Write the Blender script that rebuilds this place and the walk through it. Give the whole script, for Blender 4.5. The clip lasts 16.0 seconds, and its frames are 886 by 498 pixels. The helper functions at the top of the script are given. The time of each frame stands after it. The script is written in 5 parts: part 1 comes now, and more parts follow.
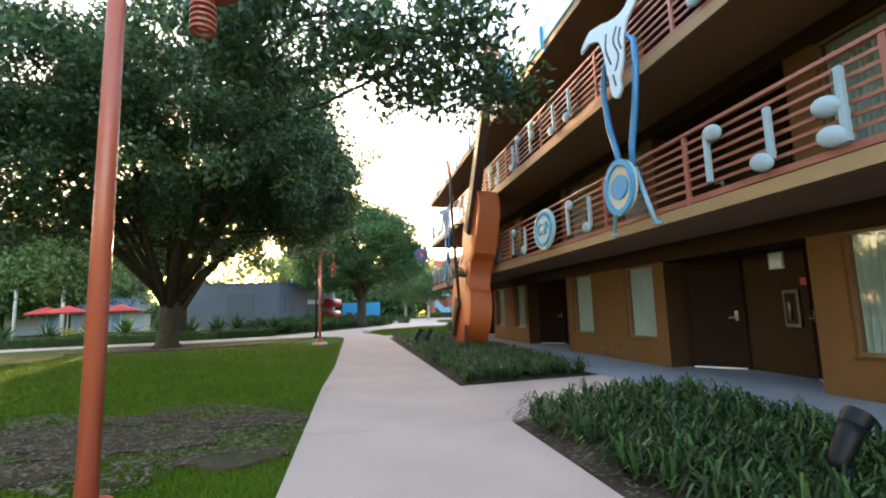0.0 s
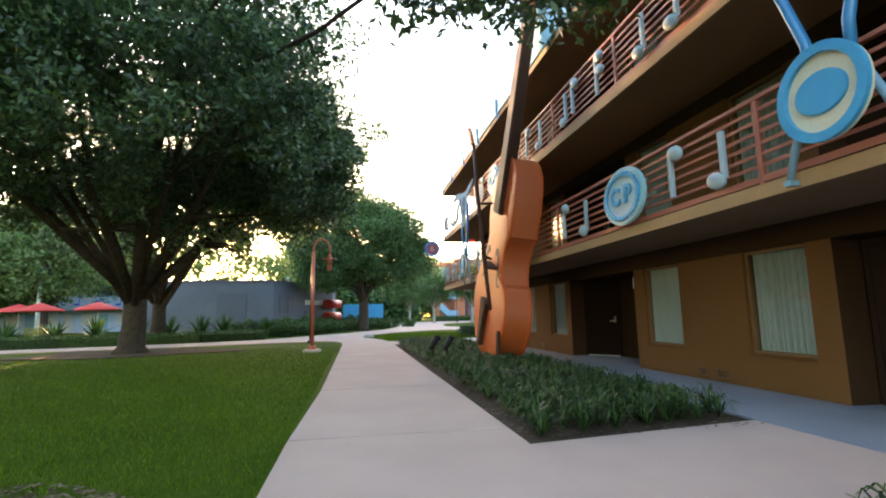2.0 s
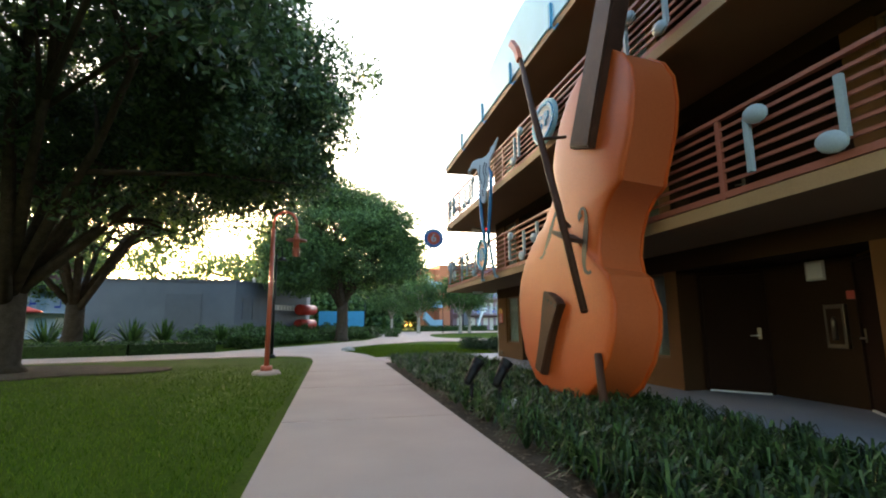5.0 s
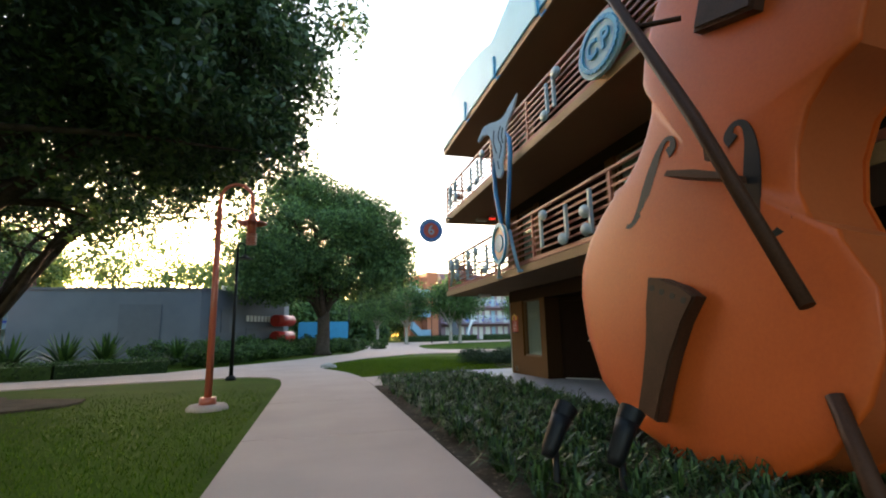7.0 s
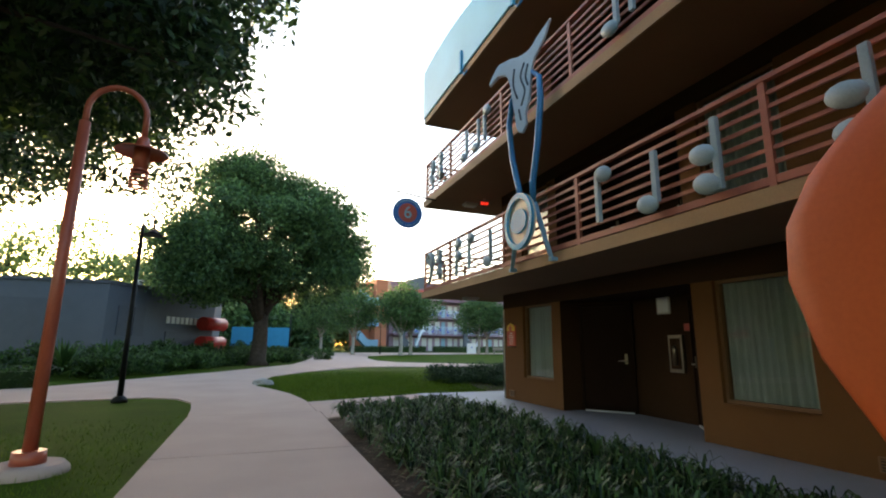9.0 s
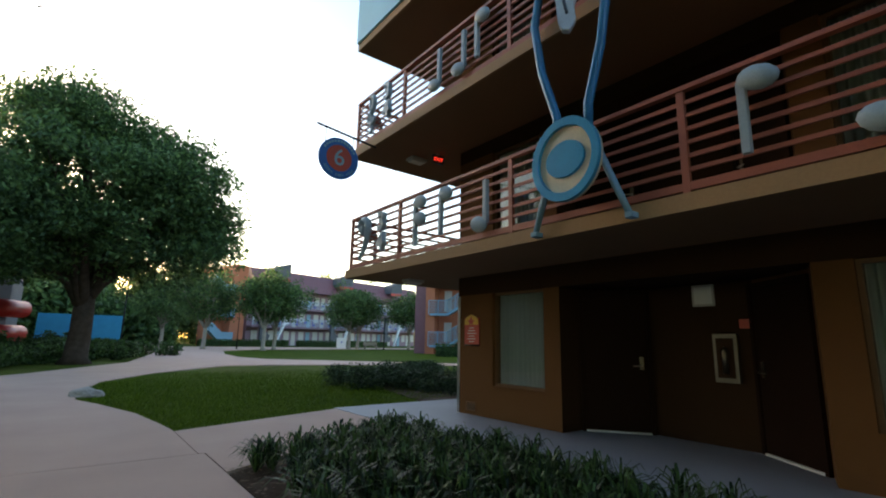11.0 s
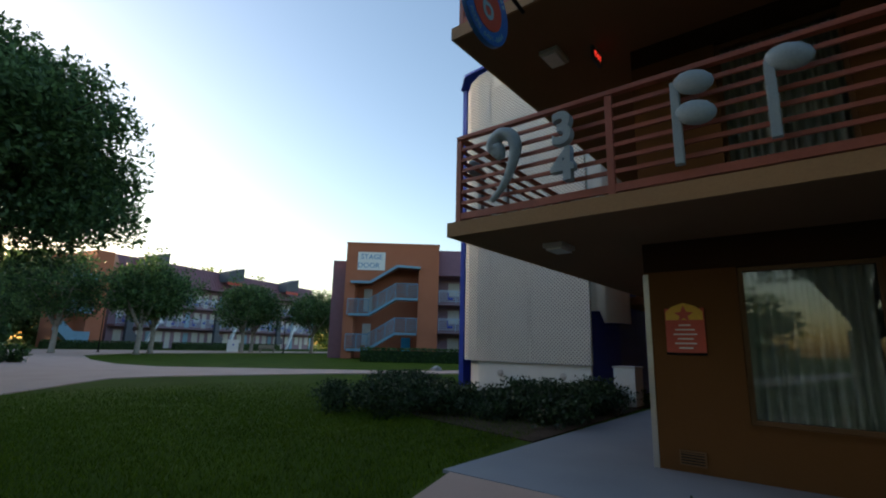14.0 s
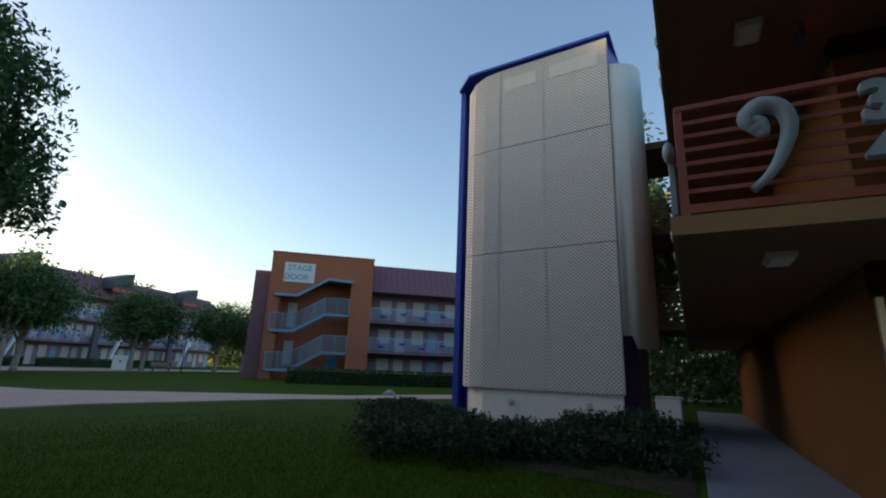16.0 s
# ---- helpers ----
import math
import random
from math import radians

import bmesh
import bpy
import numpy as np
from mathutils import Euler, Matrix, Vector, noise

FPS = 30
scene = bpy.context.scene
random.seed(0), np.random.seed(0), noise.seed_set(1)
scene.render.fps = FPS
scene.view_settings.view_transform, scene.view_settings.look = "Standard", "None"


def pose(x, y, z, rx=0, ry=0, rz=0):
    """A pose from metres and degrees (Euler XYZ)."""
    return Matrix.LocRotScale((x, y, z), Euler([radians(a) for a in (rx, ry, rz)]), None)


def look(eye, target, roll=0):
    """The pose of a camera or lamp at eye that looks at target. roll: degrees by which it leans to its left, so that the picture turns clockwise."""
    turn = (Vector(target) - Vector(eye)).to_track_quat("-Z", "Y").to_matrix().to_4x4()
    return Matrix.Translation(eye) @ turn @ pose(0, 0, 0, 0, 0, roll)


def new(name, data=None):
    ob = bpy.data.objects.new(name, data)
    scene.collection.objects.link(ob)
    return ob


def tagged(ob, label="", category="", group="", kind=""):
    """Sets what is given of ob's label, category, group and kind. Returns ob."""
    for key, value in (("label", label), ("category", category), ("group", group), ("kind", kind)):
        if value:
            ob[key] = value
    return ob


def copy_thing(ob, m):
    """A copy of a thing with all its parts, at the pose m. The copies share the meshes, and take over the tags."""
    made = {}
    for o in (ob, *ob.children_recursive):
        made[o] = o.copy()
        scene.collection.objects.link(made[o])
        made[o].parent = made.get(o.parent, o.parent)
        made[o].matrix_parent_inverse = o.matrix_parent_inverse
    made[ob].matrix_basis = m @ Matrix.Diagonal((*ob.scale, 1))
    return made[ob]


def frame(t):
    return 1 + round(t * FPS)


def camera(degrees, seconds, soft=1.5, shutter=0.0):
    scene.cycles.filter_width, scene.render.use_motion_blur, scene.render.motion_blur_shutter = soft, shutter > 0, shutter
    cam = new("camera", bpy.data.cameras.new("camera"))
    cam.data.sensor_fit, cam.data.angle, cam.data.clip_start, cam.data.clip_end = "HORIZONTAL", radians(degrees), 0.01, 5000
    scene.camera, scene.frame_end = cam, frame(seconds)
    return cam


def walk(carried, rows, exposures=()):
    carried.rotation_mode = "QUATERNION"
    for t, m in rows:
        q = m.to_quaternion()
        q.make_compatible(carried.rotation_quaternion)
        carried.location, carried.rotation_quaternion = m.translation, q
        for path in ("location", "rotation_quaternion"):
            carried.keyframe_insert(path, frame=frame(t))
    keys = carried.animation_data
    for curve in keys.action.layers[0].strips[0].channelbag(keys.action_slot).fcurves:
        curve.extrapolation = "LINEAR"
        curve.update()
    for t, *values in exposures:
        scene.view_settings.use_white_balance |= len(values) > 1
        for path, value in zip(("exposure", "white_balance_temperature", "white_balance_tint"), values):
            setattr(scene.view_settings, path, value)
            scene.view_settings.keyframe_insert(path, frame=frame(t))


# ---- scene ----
cam = camera(85.8, 16.0, 2.0)
PATH = [
    (0.0, (0.120, -10.280, 1.295), (0.492, -8.332, 1.552), -1.8),
    (0.5, (0.158, -9.334, 1.251), (0.518, -7.384, 1.510), -1.7),
    (1.0, (0.196, -8.427, 1.257), (0.549, -6.476, 1.520), -1.4),
    (1.5, (0.221, -7.533, 1.272), (0.574, -5.582, 1.537), -1.3),
    (2.0, (0.249, -6.634, 1.259), (0.607, -4.685, 1.531), -1.1),
    (2.5, (0.220, -5.728, 1.296), (0.587, -3.781, 1.568), -0.9),
    (3.0, (0.155, -4.815, 1.282), (0.536, -2.872, 1.560), -0.6),
    (3.5, (0.086, -3.866, 1.301), (0.478, -1.925, 1.586), -0.3),
    (4.0, (0.085, -2.923, 1.276), (0.492, -0.987, 1.572), 0.2),
    (4.5, (0.127, -2.018, 1.248), (0.552, -0.087, 1.553), 0.1),
    (5.0, (0.268, -1.044, 1.209), (0.708, 0.882, 1.521), -0.3),
    (7.5, (0.553, 3.245, 1.259), (1.078, 5.144, 1.627), -0.9),
    (8.0, (0.567, 4.150, 1.286), (1.117, 6.035, 1.670), -0.5),
    (8.5, (0.545, 4.927, 1.309), (1.134, 6.794, 1.697), -0.5),
    (9.0, (0.656, 5.912, 1.267), (1.362, 7.741, 1.661), 0.5),
    (9.5, (0.726, 6.831, 1.292), (1.562, 8.606, 1.681), 1.0),
    (10.0, (0.662, 7.730, 1.286), (1.646, 9.428, 1.670), 1.2),
    (12.5, (0.467, 12.247, 1.318), (1.859, 13.627, 1.718), 1.0),
    (13.0, (0.492, 13.210, 1.274), (1.941, 14.524, 1.687), 1.2),
    (13.5, (0.534, 14.127, 1.262), (2.019, 15.403, 1.670), 1.3),
    (14.0, (0.576, 15.057, 1.251), (2.102, 16.286, 1.653), 1.4),
    (14.5, (0.564, 15.882, 1.228), (2.119, 17.069, 1.642), 1.8),
    (15.0, (0.531, 16.753, 1.269), (2.136, 17.859, 1.715), 2.4),
    (15.5, (0.493, 17.549, 1.288), (2.147, 18.570, 1.759), 2.3),
    (16.0, (0.372, 18.404, 1.295), (2.094, 19.296, 1.786), 2.2),
]
EXPOSURES = [(0.0, 4.4, 8000, 19), (2.0, 4.3, 8000, 19), (4.0, 4.05, 7950, 16), (8.0, 3.62, 7750, 16), (10.0, 3.25, 7500, 15), (12.5, 2.5, 7250, 15), (16.0, 1.87, 6650, 16)]
walk(cam, [(t, look(eye, target, roll)) for t, eye, target, roll in PATH], EXPOSURES)

# ---- light: low evening sun in the north-north-west, clear sky ----
SUN_AZ, SUN_EL = -14.5, 4.8  # degrees from +y towards -x, and above the horizon
world = bpy.data.worlds.new("evening_sky")
scene.world = world
world.use_nodes = True
wn = world.node_tree
sky = wn.nodes.new("ShaderNodeTexSky")
sky.sky_type = "NISHITA"
sky.sun_disc = False
sky.sun_elevation = radians(SUN_EL)
sky.sun_rotation = radians(SUN_AZ)
sky.air_density, sky.dust_density, sky.ozone_density = 1.0, 1.8, 2.0
wn.nodes["Background"].inputs["Strength"].default_value = 0.15
wn.links.new(sky.outputs[0], wn.nodes["Background"].inputs[0])
sun = new("sun", bpy.data.lights.new("sun", "SUN"))
sun.data.energy, sun.data.angle, sun.data.color = 3.0, radians(0.5), (1.0, 0.72, 0.42)
sun_way = Vector((math.sin(radians(SUN_AZ)) * math.cos(radians(SUN_EL)), math.cos(radians(SUN_AZ)) * math.cos(radians(SUN_EL)), math.sin(radians(SUN_EL))))
sun.matrix_world = look(sun_way * 60, (0, 0, 0))


# ---- materials ----
def ramp_material(name, low, high, rough=0.7, scale=6.0, fine=60.0, bump=0.15, metal=0.0, spec=0.5, mottle=0.5, island=0.0, objrand=0.0):
    """A surface that varies between two colours at a coarse and a fine scale, with a fine relief."""
    m = bpy.data.materials.new(name)
    m.use_nodes = True
    t = m.node_tree
    b = t.nodes["Principled BSDF"]
    co = t.nodes.new("ShaderNodeTexCoord")
    n1 = t.nodes.new("ShaderNodeTexNoise")
    n1.inputs["Scale"].default_value, n1.inputs["Detail"].default_value = scale, 4
    n2 = t.nodes.new("ShaderNodeTexNoise")
    n2.inputs["Scale"].default_value, n2.inputs["Detail"].default_value = fine, 3
    geo = t.nodes.new("ShaderNodeNewGeometry")
    for n in (n1, n2):
        t.links.new(geo.outputs["Position"], n.inputs["Vector"])
    mix = t.nodes.new("ShaderNodeMix")
    mix.inputs[0].default_value = 1 - mottle
    t.links.new(n1.outputs["Fac"], mix.inputs[2])
    t.links.new(n2.outputs["Fac"], mix.inputs[3])
    fac = mix.outputs[0]
    if island or objrand:
        add = t.nodes.new("ShaderNodeMath")
        add.operation = "MULTIPLY_ADD"
        if island:
            t.links.new(geo.outputs["Random Per Island"], add.inputs[0])
        else:
            info = t.nodes.new("ShaderNodeObjectInfo")
            t.links.new(info.outputs["Random"], add.inputs[0])
        add.inputs[1].default_value = island or objrand
        t.links.new(fac, add.inputs[2])
        sub = t.nodes.new("ShaderNodeMath")
        sub.operation = "SUBTRACT"
        t.links.new(add.outputs[0], sub.inputs[0])
        sub.inputs[1].default_value = (island or objrand) / 2
        fac = sub.outputs[0]
    ramp = t.nodes.new("ShaderNodeValToRGB")
    ramp.color_ramp.elements[0].position, ramp.color_ramp.elements[1].position = 0.3, 0.7
    ramp.color_ramp.elements[0].color, ramp.color_ramp.elements[1].color = (*low, 1), (*high, 1)
    t.links.new(fac, ramp.inputs[0])
    t.links.new(ramp.outputs[0], b.inputs["Base Color"])
    b.inputs["Roughness"].default_value, b.inputs["Metallic"].default_value = rough, metal
    b.inputs["Specular IOR Level"].default_value = spec
    if bump:
        bp = t.nodes.new("ShaderNodeBump")
        bp.inputs["Strength"].default_value, bp.inputs["Distance"].default_value = bump, 0.01
        t.links.new(n2.outputs["Fac"], bp.inputs["Height"])
        t.links.new(bp.outputs[0], b.inputs["Normal"])
    return m


def paint(name, c, rough=0.5, wear=0.12, **kw):
    return ramp_material(name, tuple(v * (1 - wear) for v in c), tuple(min(1, v * (1 + wear)) for v in c), rough, kw.pop("scale", 2.5), kw.pop("fine", 45), kw.pop("bump", 0.06), **kw)


def leaf_material(name, low, high, spec=0.35, rough=0.55):
    m = ramp_material(name, low, high, rough, 0.6, 3.0, 0, spec=spec, island=0.9)
    t = m.node_tree
    b, out = t.nodes["Principled BSDF"], t.nodes["Material Output"]
    tr = t.nodes.new("ShaderNodeBsdfTranslucent")
    mx = t.nodes.new("ShaderNodeMixShader")
    mx.inputs[0].default_value = 0.35
    t.links.new(b.inputs["Base Color"].links[0].from_socket, tr.inputs["Color"])
    t.links.new(b.outputs[0], mx.inputs[1])
    t.links.new(tr.outputs[0], mx.inputs[2])
    t.links.new(mx.outputs[0], out.inputs["Surface"])
    return m


def glass_material(name):
    m = bpy.data.materials.new(name)
    m.use_nodes = True
    t = m.node_tree
    t.nodes.remove(t.nodes["Principled BSDF"])
    clear, gloss, lw, pw, mx = (t.nodes.new("ShaderNodeBsdfTransparent"), t.nodes.new("ShaderNodeBsdfGlossy"), t.nodes.new("ShaderNodeLayerWeight"), t.nodes.new("ShaderNodeMath"), t.nodes.new("ShaderNodeMixShader"))
    clear.inputs[0].default_value = (0.88, 0.91, 0.9, 1)
    gloss.inputs["Roughness"].default_value = 0.015
    lw.inputs[0].default_value = 0.5
    pw.operation = "MULTIPLY_ADD"
    sq = t.nodes.new("ShaderNodeMath")
    sq.operation = "POWER"
    sq.inputs[1].default_value = 4.0
    t.links.new(lw.outputs["Facing"], sq.inputs[0])
    t.links.new(sq.outputs[0], pw.inputs[0])
    pw.inputs[1].default_value, pw.inputs[2].default_value = 0.32, 0.055
    t.links.new(pw.outputs[0], mx.inputs[0])
    t.links.new(clear.outputs[0], mx.inputs[1])
    t.links.new(gloss.outputs[0], mx.inputs[2])
    t.links.new(mx.outputs[0], t.nodes["Material Output"].inputs["Surface"])
    return m


def glow(name, c, strength):
    m = bpy.data.materials.new(name)
    m.use_nodes = True
    b = m.node_tree.nodes["Principled BSDF"]
    b.inputs["Base Color"].default_value = (*c, 1)
    b.inputs["Emission Color"].default_value = (*c, 1)
    b.inputs["Emission Strength"].default_value = strength
    return m


M_GRASS = ramp_material("lawn_grass", (0.018, 0.041, 0.003), (0.062, 0.104, 0.008), 0.9, 0.7, 26, 0.7, spec=0.04, mottle=0.45)
M_BLADE = leaf_material("grass_blade", (0.034, 0.08, 0.004), (0.105, 0.165, 0.012), 0.08)
M_CONCRETE = ramp_material("pale_concrete", (0.41, 0.285, 0.24), (0.52, 0.37, 0.315), 0.85, 0.8, 90, 0.25, spec=0.25, mottle=0.55)
M_WALKWAY = ramp_material("blue_grey_walkway", (0.18, 0.2, 0.24), (0.25, 0.27, 0.31), 0.65, 0.9, 90, 0.12, mottle=0.6)
M_SOIL = ramp_material("mulch_soil", (0.03, 0.02, 0.013), (0.10, 0.07, 0.05), 0.95, 3, 55, 1.0, spec=0.1)
M_WORN = ramp_material("worn_soil", (0.036, 0.026, 0.014), (0.095, 0.07, 0.042), 0.95, 4, 70, 1.0, spec=0.1)
M_CHIP = ramp_material("bark_chip", (0.05, 0.03, 0.02), (0.17, 0.12, 0.09), 0.9, 3, 30, 0.3, spec=0.1, island=0.9)
M_STRAP = leaf_material("strap_leaf", (0.006, 0.023, 0.006), (0.056, 0.115, 0.03), 0.3, 0.45)
M_OAK = leaf_material("oak_leaf", (0.018, 0.05, 0.018), (0.075, 0.14, 0.045), 0.5, 0.45)
M_OAK2 = leaf_material("fresh_leaf", (0.03, 0.075, 0.025), (0.095, 0.18, 0.055))
M_PALE = leaf_material("pale_leaf", (0.06, 0.115, 0.035), (0.16, 0.245, 0.08))
M_SHRUB = leaf_material("shrub_leaf", (0.02, 0.055, 0.015), (0.06, 0.13, 0.03))
M_JUNIPER = leaf_material("juniper_leaf", (0.009, 0.027, 0.011), (0.038, 0.078, 0.032))
M_YELLOW = leaf_material("yellow_leaf", (0.22, 0.19, 0.03), (0.42, 0.36, 0.05))
M_BARK = ramp_material("bark", (0.03, 0.022, 0.016), (0.09, 0.066, 0.05), 0.95, 5, 40, 1.0, spec=0.1)
M_BARKPALE = ramp_material("pale_bark", (0.22, 0.19, 0.16), (0.38, 0.34, 0.29), 0.9, 5, 40, 0.5, spec=0.1)
M_WALL = ramp_material("ochre_stucco", (0.125, 0.053, 0.017), (0.155, 0.068, 0.023), 0.85, 0.7, 120, 0.3, spec=0.2)
# wall stucco darkened to stand for shade under soffits and inside the entries
M_SHADE_UMBER = ramp_material("shaded_umber_stucco", (0.035, 0.0175, 0.009), (0.05, 0.025, 0.0135), 0.9, 0.8, 100, 0.3, spec=0.08)
M_SOFFIT = ramp_material("umber_soffit", (0.2, 0.112, 0.06), (0.26, 0.148, 0.08), 0.85, 0.6, 90, 0.2, spec=0.2)
M_FASCIA = paint("tan_fascia", (0.33, 0.19, 0.088), 0.7, scale=1.2)
M_RAIL = paint("brick_red_rail", (0.34, 0.10, 0.065), 0.5)
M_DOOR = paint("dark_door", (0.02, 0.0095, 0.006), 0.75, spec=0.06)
M_LOCK = paint("aged_bronze", (0.2, 0.17, 0.13), 0.4, metal=1.0)
M_METAL = paint("brushed_metal", (0.6, 0.58, 0.55), 0.3, metal=1.0)
M_NOTE = paint("grey_blue_paint", (0.30, 0.39, 0.43), 0.4, spec=0.25)
M_SILVER = paint("silver_white_paint", (0.66, 0.70, 0.74), 0.4)
M_BLUE = paint("bright_blue_paint", (0.012, 0.20, 0.42), 0.35)
M_CYAN = paint("cyan_blue_paint", (0.02, 0.30, 0.52), 0.4, spec=0.25)
M_PALEBLUE = paint("pale_aqua_paint", (0.26, 0.49, 0.55), 0.45, spec=0.25)
M_SKYBLUE = paint("sky_blue_parapet", (0.20, 0.52, 0.66), 0.5, scale=0.8)
M_CREAM = paint("aged_cream_paint", (0.62, 0.58, 0.44), 0.45)
M_WHITE = paint("white_paint", (0.72, 0.72, 0.70), 0.5, wear=0.06)
M_ORANGE = ramp_material("bass_varnish", (0.42, 0.062, 0.009), (0.50, 0.083, 0.013), 0.48, 1.1, 30, 0.03, spec=0.3)
M_RIM = ramp_material("bass_rim_varnish", (0.37, 0.07, 0.017), (0.43, 0.09, 0.025), 0.42, 1.1, 30, 0.03)
M_EBONY = ramp_material("dark_brown_wood", (0.032, 0.012, 0.006), (0.066, 0.026, 0.014), 0.6, 3, 60, 0.08, spec=0.15)
M_BLACK = paint("black_metal", (0.005, 0.005, 0.006), 0.5, spec=0.2)
M_REDPOLE = paint("red_pole_paint", (0.42, 0.085, 0.045), 0.38)
M_GLASS = glass_material("window_glass")
M_CURTAIN = paint("pale_curtain", (0.42, 0.44, 0.41), 0.9, wear=0.06)
M_FRAME = paint("brown_frame", (0.15, 0.07, 0.026), 0.55)
M_GREYBOX = paint("grey_box", (0.5, 0.48, 0.45), 0.5)
M_SIGNBLUE = paint("sign_blue", (0.02, 0.15, 0.45), 0.4)
M_SIGNRED = paint("sign_red", (0.56, 0.085, 0.05), 0.45)
M_SIGNYEL = paint("sign_yellow", (0.72, 0.42, 0.05), 0.5)
M_EXIT = glow("exit_red", (1.0, 0.05, 0.03), 0.2)
M_SHED = ramp_material("slate_grey_cladding", (0.07, 0.08, 0.10), (0.105, 0.12, 0.145), 0.7, 0.7, 60, 0.15)
M_SHEDDARK = paint("dark_slate_panel", (0.07, 0.08, 0.10), 0.6)
M_REDTUBE = paint("red_enamel", (0.5, 0.03, 0.025), 0.35)
M_TERRA = ramp_material("terracotta_stucco", (0.37, 0.115, 0.058), (0.45, 0.15, 0.078), 0.85, 0.5, 60, 0.2)
M_MAUVE = ramp_material("mauve_stucco", (0.23, 0.15, 0.19), (0.29, 0.19, 0.24), 0.85, 0.5, 60, 0.2)
M_ROOFRED = paint("wine_red_metal_roof", (0.19, 0.085, 0.105), 0.5)
M_RAILBLUE = paint("blue_grey_rail", (0.17, 0.33, 0.44), 0.5)
M_FARRAIL = paint("pale_blue_rail", (0.36, 0.47, 0.60), 0.5)
M_DEEPBLUE = paint("cobalt_paint", (0.02, 0.06, 0.42), 0.45)
M_ROCK = ramp_material("grey_rock", (0.22, 0.21, 0.20), (0.45, 0.43, 0.41), 0.9, 6, 40, 0.8)
M_PANEL = paint("perforated_panel_paint", (0.62, 0.61, 0.57), 0.55, wear=0.05)
M_UMBRELLA = paint("red_canvas", (0.6, 0.05, 0.04), 0.8)


# ---- mesh helpers ----
def part(name, bm, material, parent=None, label=""):
    me = bpy.data.meshes.new(name)
    bm.to_mesh(me)
    bm.free()
    me.materials.append(material)
    ob = new(name, me)
    if parent is not None:
        ob.parent = parent
    if label:
        tagged(ob, label)
    return ob


def thing(name, label, category, at=(0, 0, 0), turn=0, group="", kind=""):
    e = new(name)
    e.location, e.rotation_euler = at, (0, 0, radians(turn))
    e.empty_display_size = 0.2
    return tagged(e, label, category, group, kind)


def box(x0, x1, y0, y1, z0, z1, bevel=0.0, bm=None):
    own = bm is None
    bm = bm or bmesh.new()
    r = bmesh.ops.create_cube(bm, size=1, matrix=Matrix.Translation(((x0 + x1) / 2, (y0 + y1) / 2, (z0 + z1) / 2)) @ Matrix.Diagonal((abs(x1 - x0), abs(y1 - y0), abs(z1 - z0), 1)))
    if bevel:
        bmesh.ops.bevel(bm, geom=list({e for v in r["verts"] for e in v.link_edges}), offset=bevel, segments=2, affect="EDGES", profile=0.6)
    return bm


def tube(points, radii, sides=10, bm=None, caps=True):
    """A round bar through points, with a radius at each."""
    bm = bm or bmesh.new()
    pts = [Vector(p) for p in points]
    if not hasattr(radii, "__len__"):
        radii = [radii] * len(pts)
    rings = []
    for i, p in enumerate(pts):
        d = (pts[min(i + 1, len(pts) - 1)] - pts[max(i - 1, 0)]).normalized()
        a = d.orthogonal().normalized() if abs(d.z) < 0.99 else Vector((1, 0, 0))
        if rings:
            a = (last - d * last.dot(d)).normalized()
        last = a
        b = d.cross(a)
        rings.append([bm.verts.new(p + (a * math.cos(k * math.tau / sides) + b * math.sin(k * math.tau / sides)) * radii[i]) for k in range(sides)])
    for r0, r1 in zip(rings, rings[1:]):
        for k in range(sides):
            f = bm.faces.new((r0[k], r0[(k + 1) % sides], r1[(k + 1) % sides], r1[k]))
            f.smooth = True
    if caps:
        bm.faces.new(rings[0][::-1])
        bm.faces.new(rings[-1])
    return bm


def plate(outline, depth, m=None, bevel=0.0, bm=None):
    """A flat outline in its own x, y, made solid along z from 0 to depth; m places it."""
    bm = bm or bmesh.new()
    low = [bm.verts.new((x, y, 0)) for x, y in outline]
    f = bm.faces.new(low)
    f.normal_update()
    ext = bmesh.ops.extrude_face_region(bm, geom=[f])
    top = [v for v in ext["geom"] if isinstance(v, bmesh.types.BMVert)]
    for v in top:
        v.co.z += depth
    if bevel:
        es = [e for e in bm.edges if e.verts[0] in top and e.verts[1] in top]
        bmesh.ops.bevel(bm, geom=es, offset=bevel, segments=2, affect="EDGES")
    bmesh.ops.recalc_face_normals(bm, faces=bm.faces)
    if m is not None:
        bm.transform(m)
    return bm


def ellipse(rx, ry, n=32, cx=0, cy=0):
    return [(cx + rx * math.cos(k * math.tau / n), cy + ry * math.sin(k * math.tau / n)) for k in range(n)]


def ring_plate(rx, ry, inner, depth, m=None, n=40):
    bm = bmesh.new()
    vs = [[bm.verts.new((s * rx * math.cos(k * math.tau / n), s * ry * math.sin(k * math.tau / n), h)) for k in range(n)] for s, h in ((1, 0), (1, depth), (inner, depth), (inner, 0))]
    for a, b in ((0, 1), (1, 2), (2, 3), (3, 0)):
        for k in range(n):
            bm.faces.new((vs[a][k], vs[a][(k + 1) % n], vs[b][(k + 1) % n], vs[b][k]))
    bmesh.ops.recalc_face_normals(bm, faces=bm.faces)
    if m is not None:
        bm.transform(m)
    return bm


def ball(rx, ry, rz, m=None, bm=None, seg=14):
    bm = bm or bmesh.new()
    r = bmesh.ops.create_uvsphere(bm, u_segments=seg, v_segments=max(6, seg // 2), radius=1, matrix=(m or Matrix()) @ Matrix.Diagonal((rx, ry, rz, 1)))
    for f in bm.faces:
        f.smooth = True
    return bm


def sheet(outline, z0, z1):
    return plate(outline, z1 - z0, Matrix.Translation((0, 0, z0)))


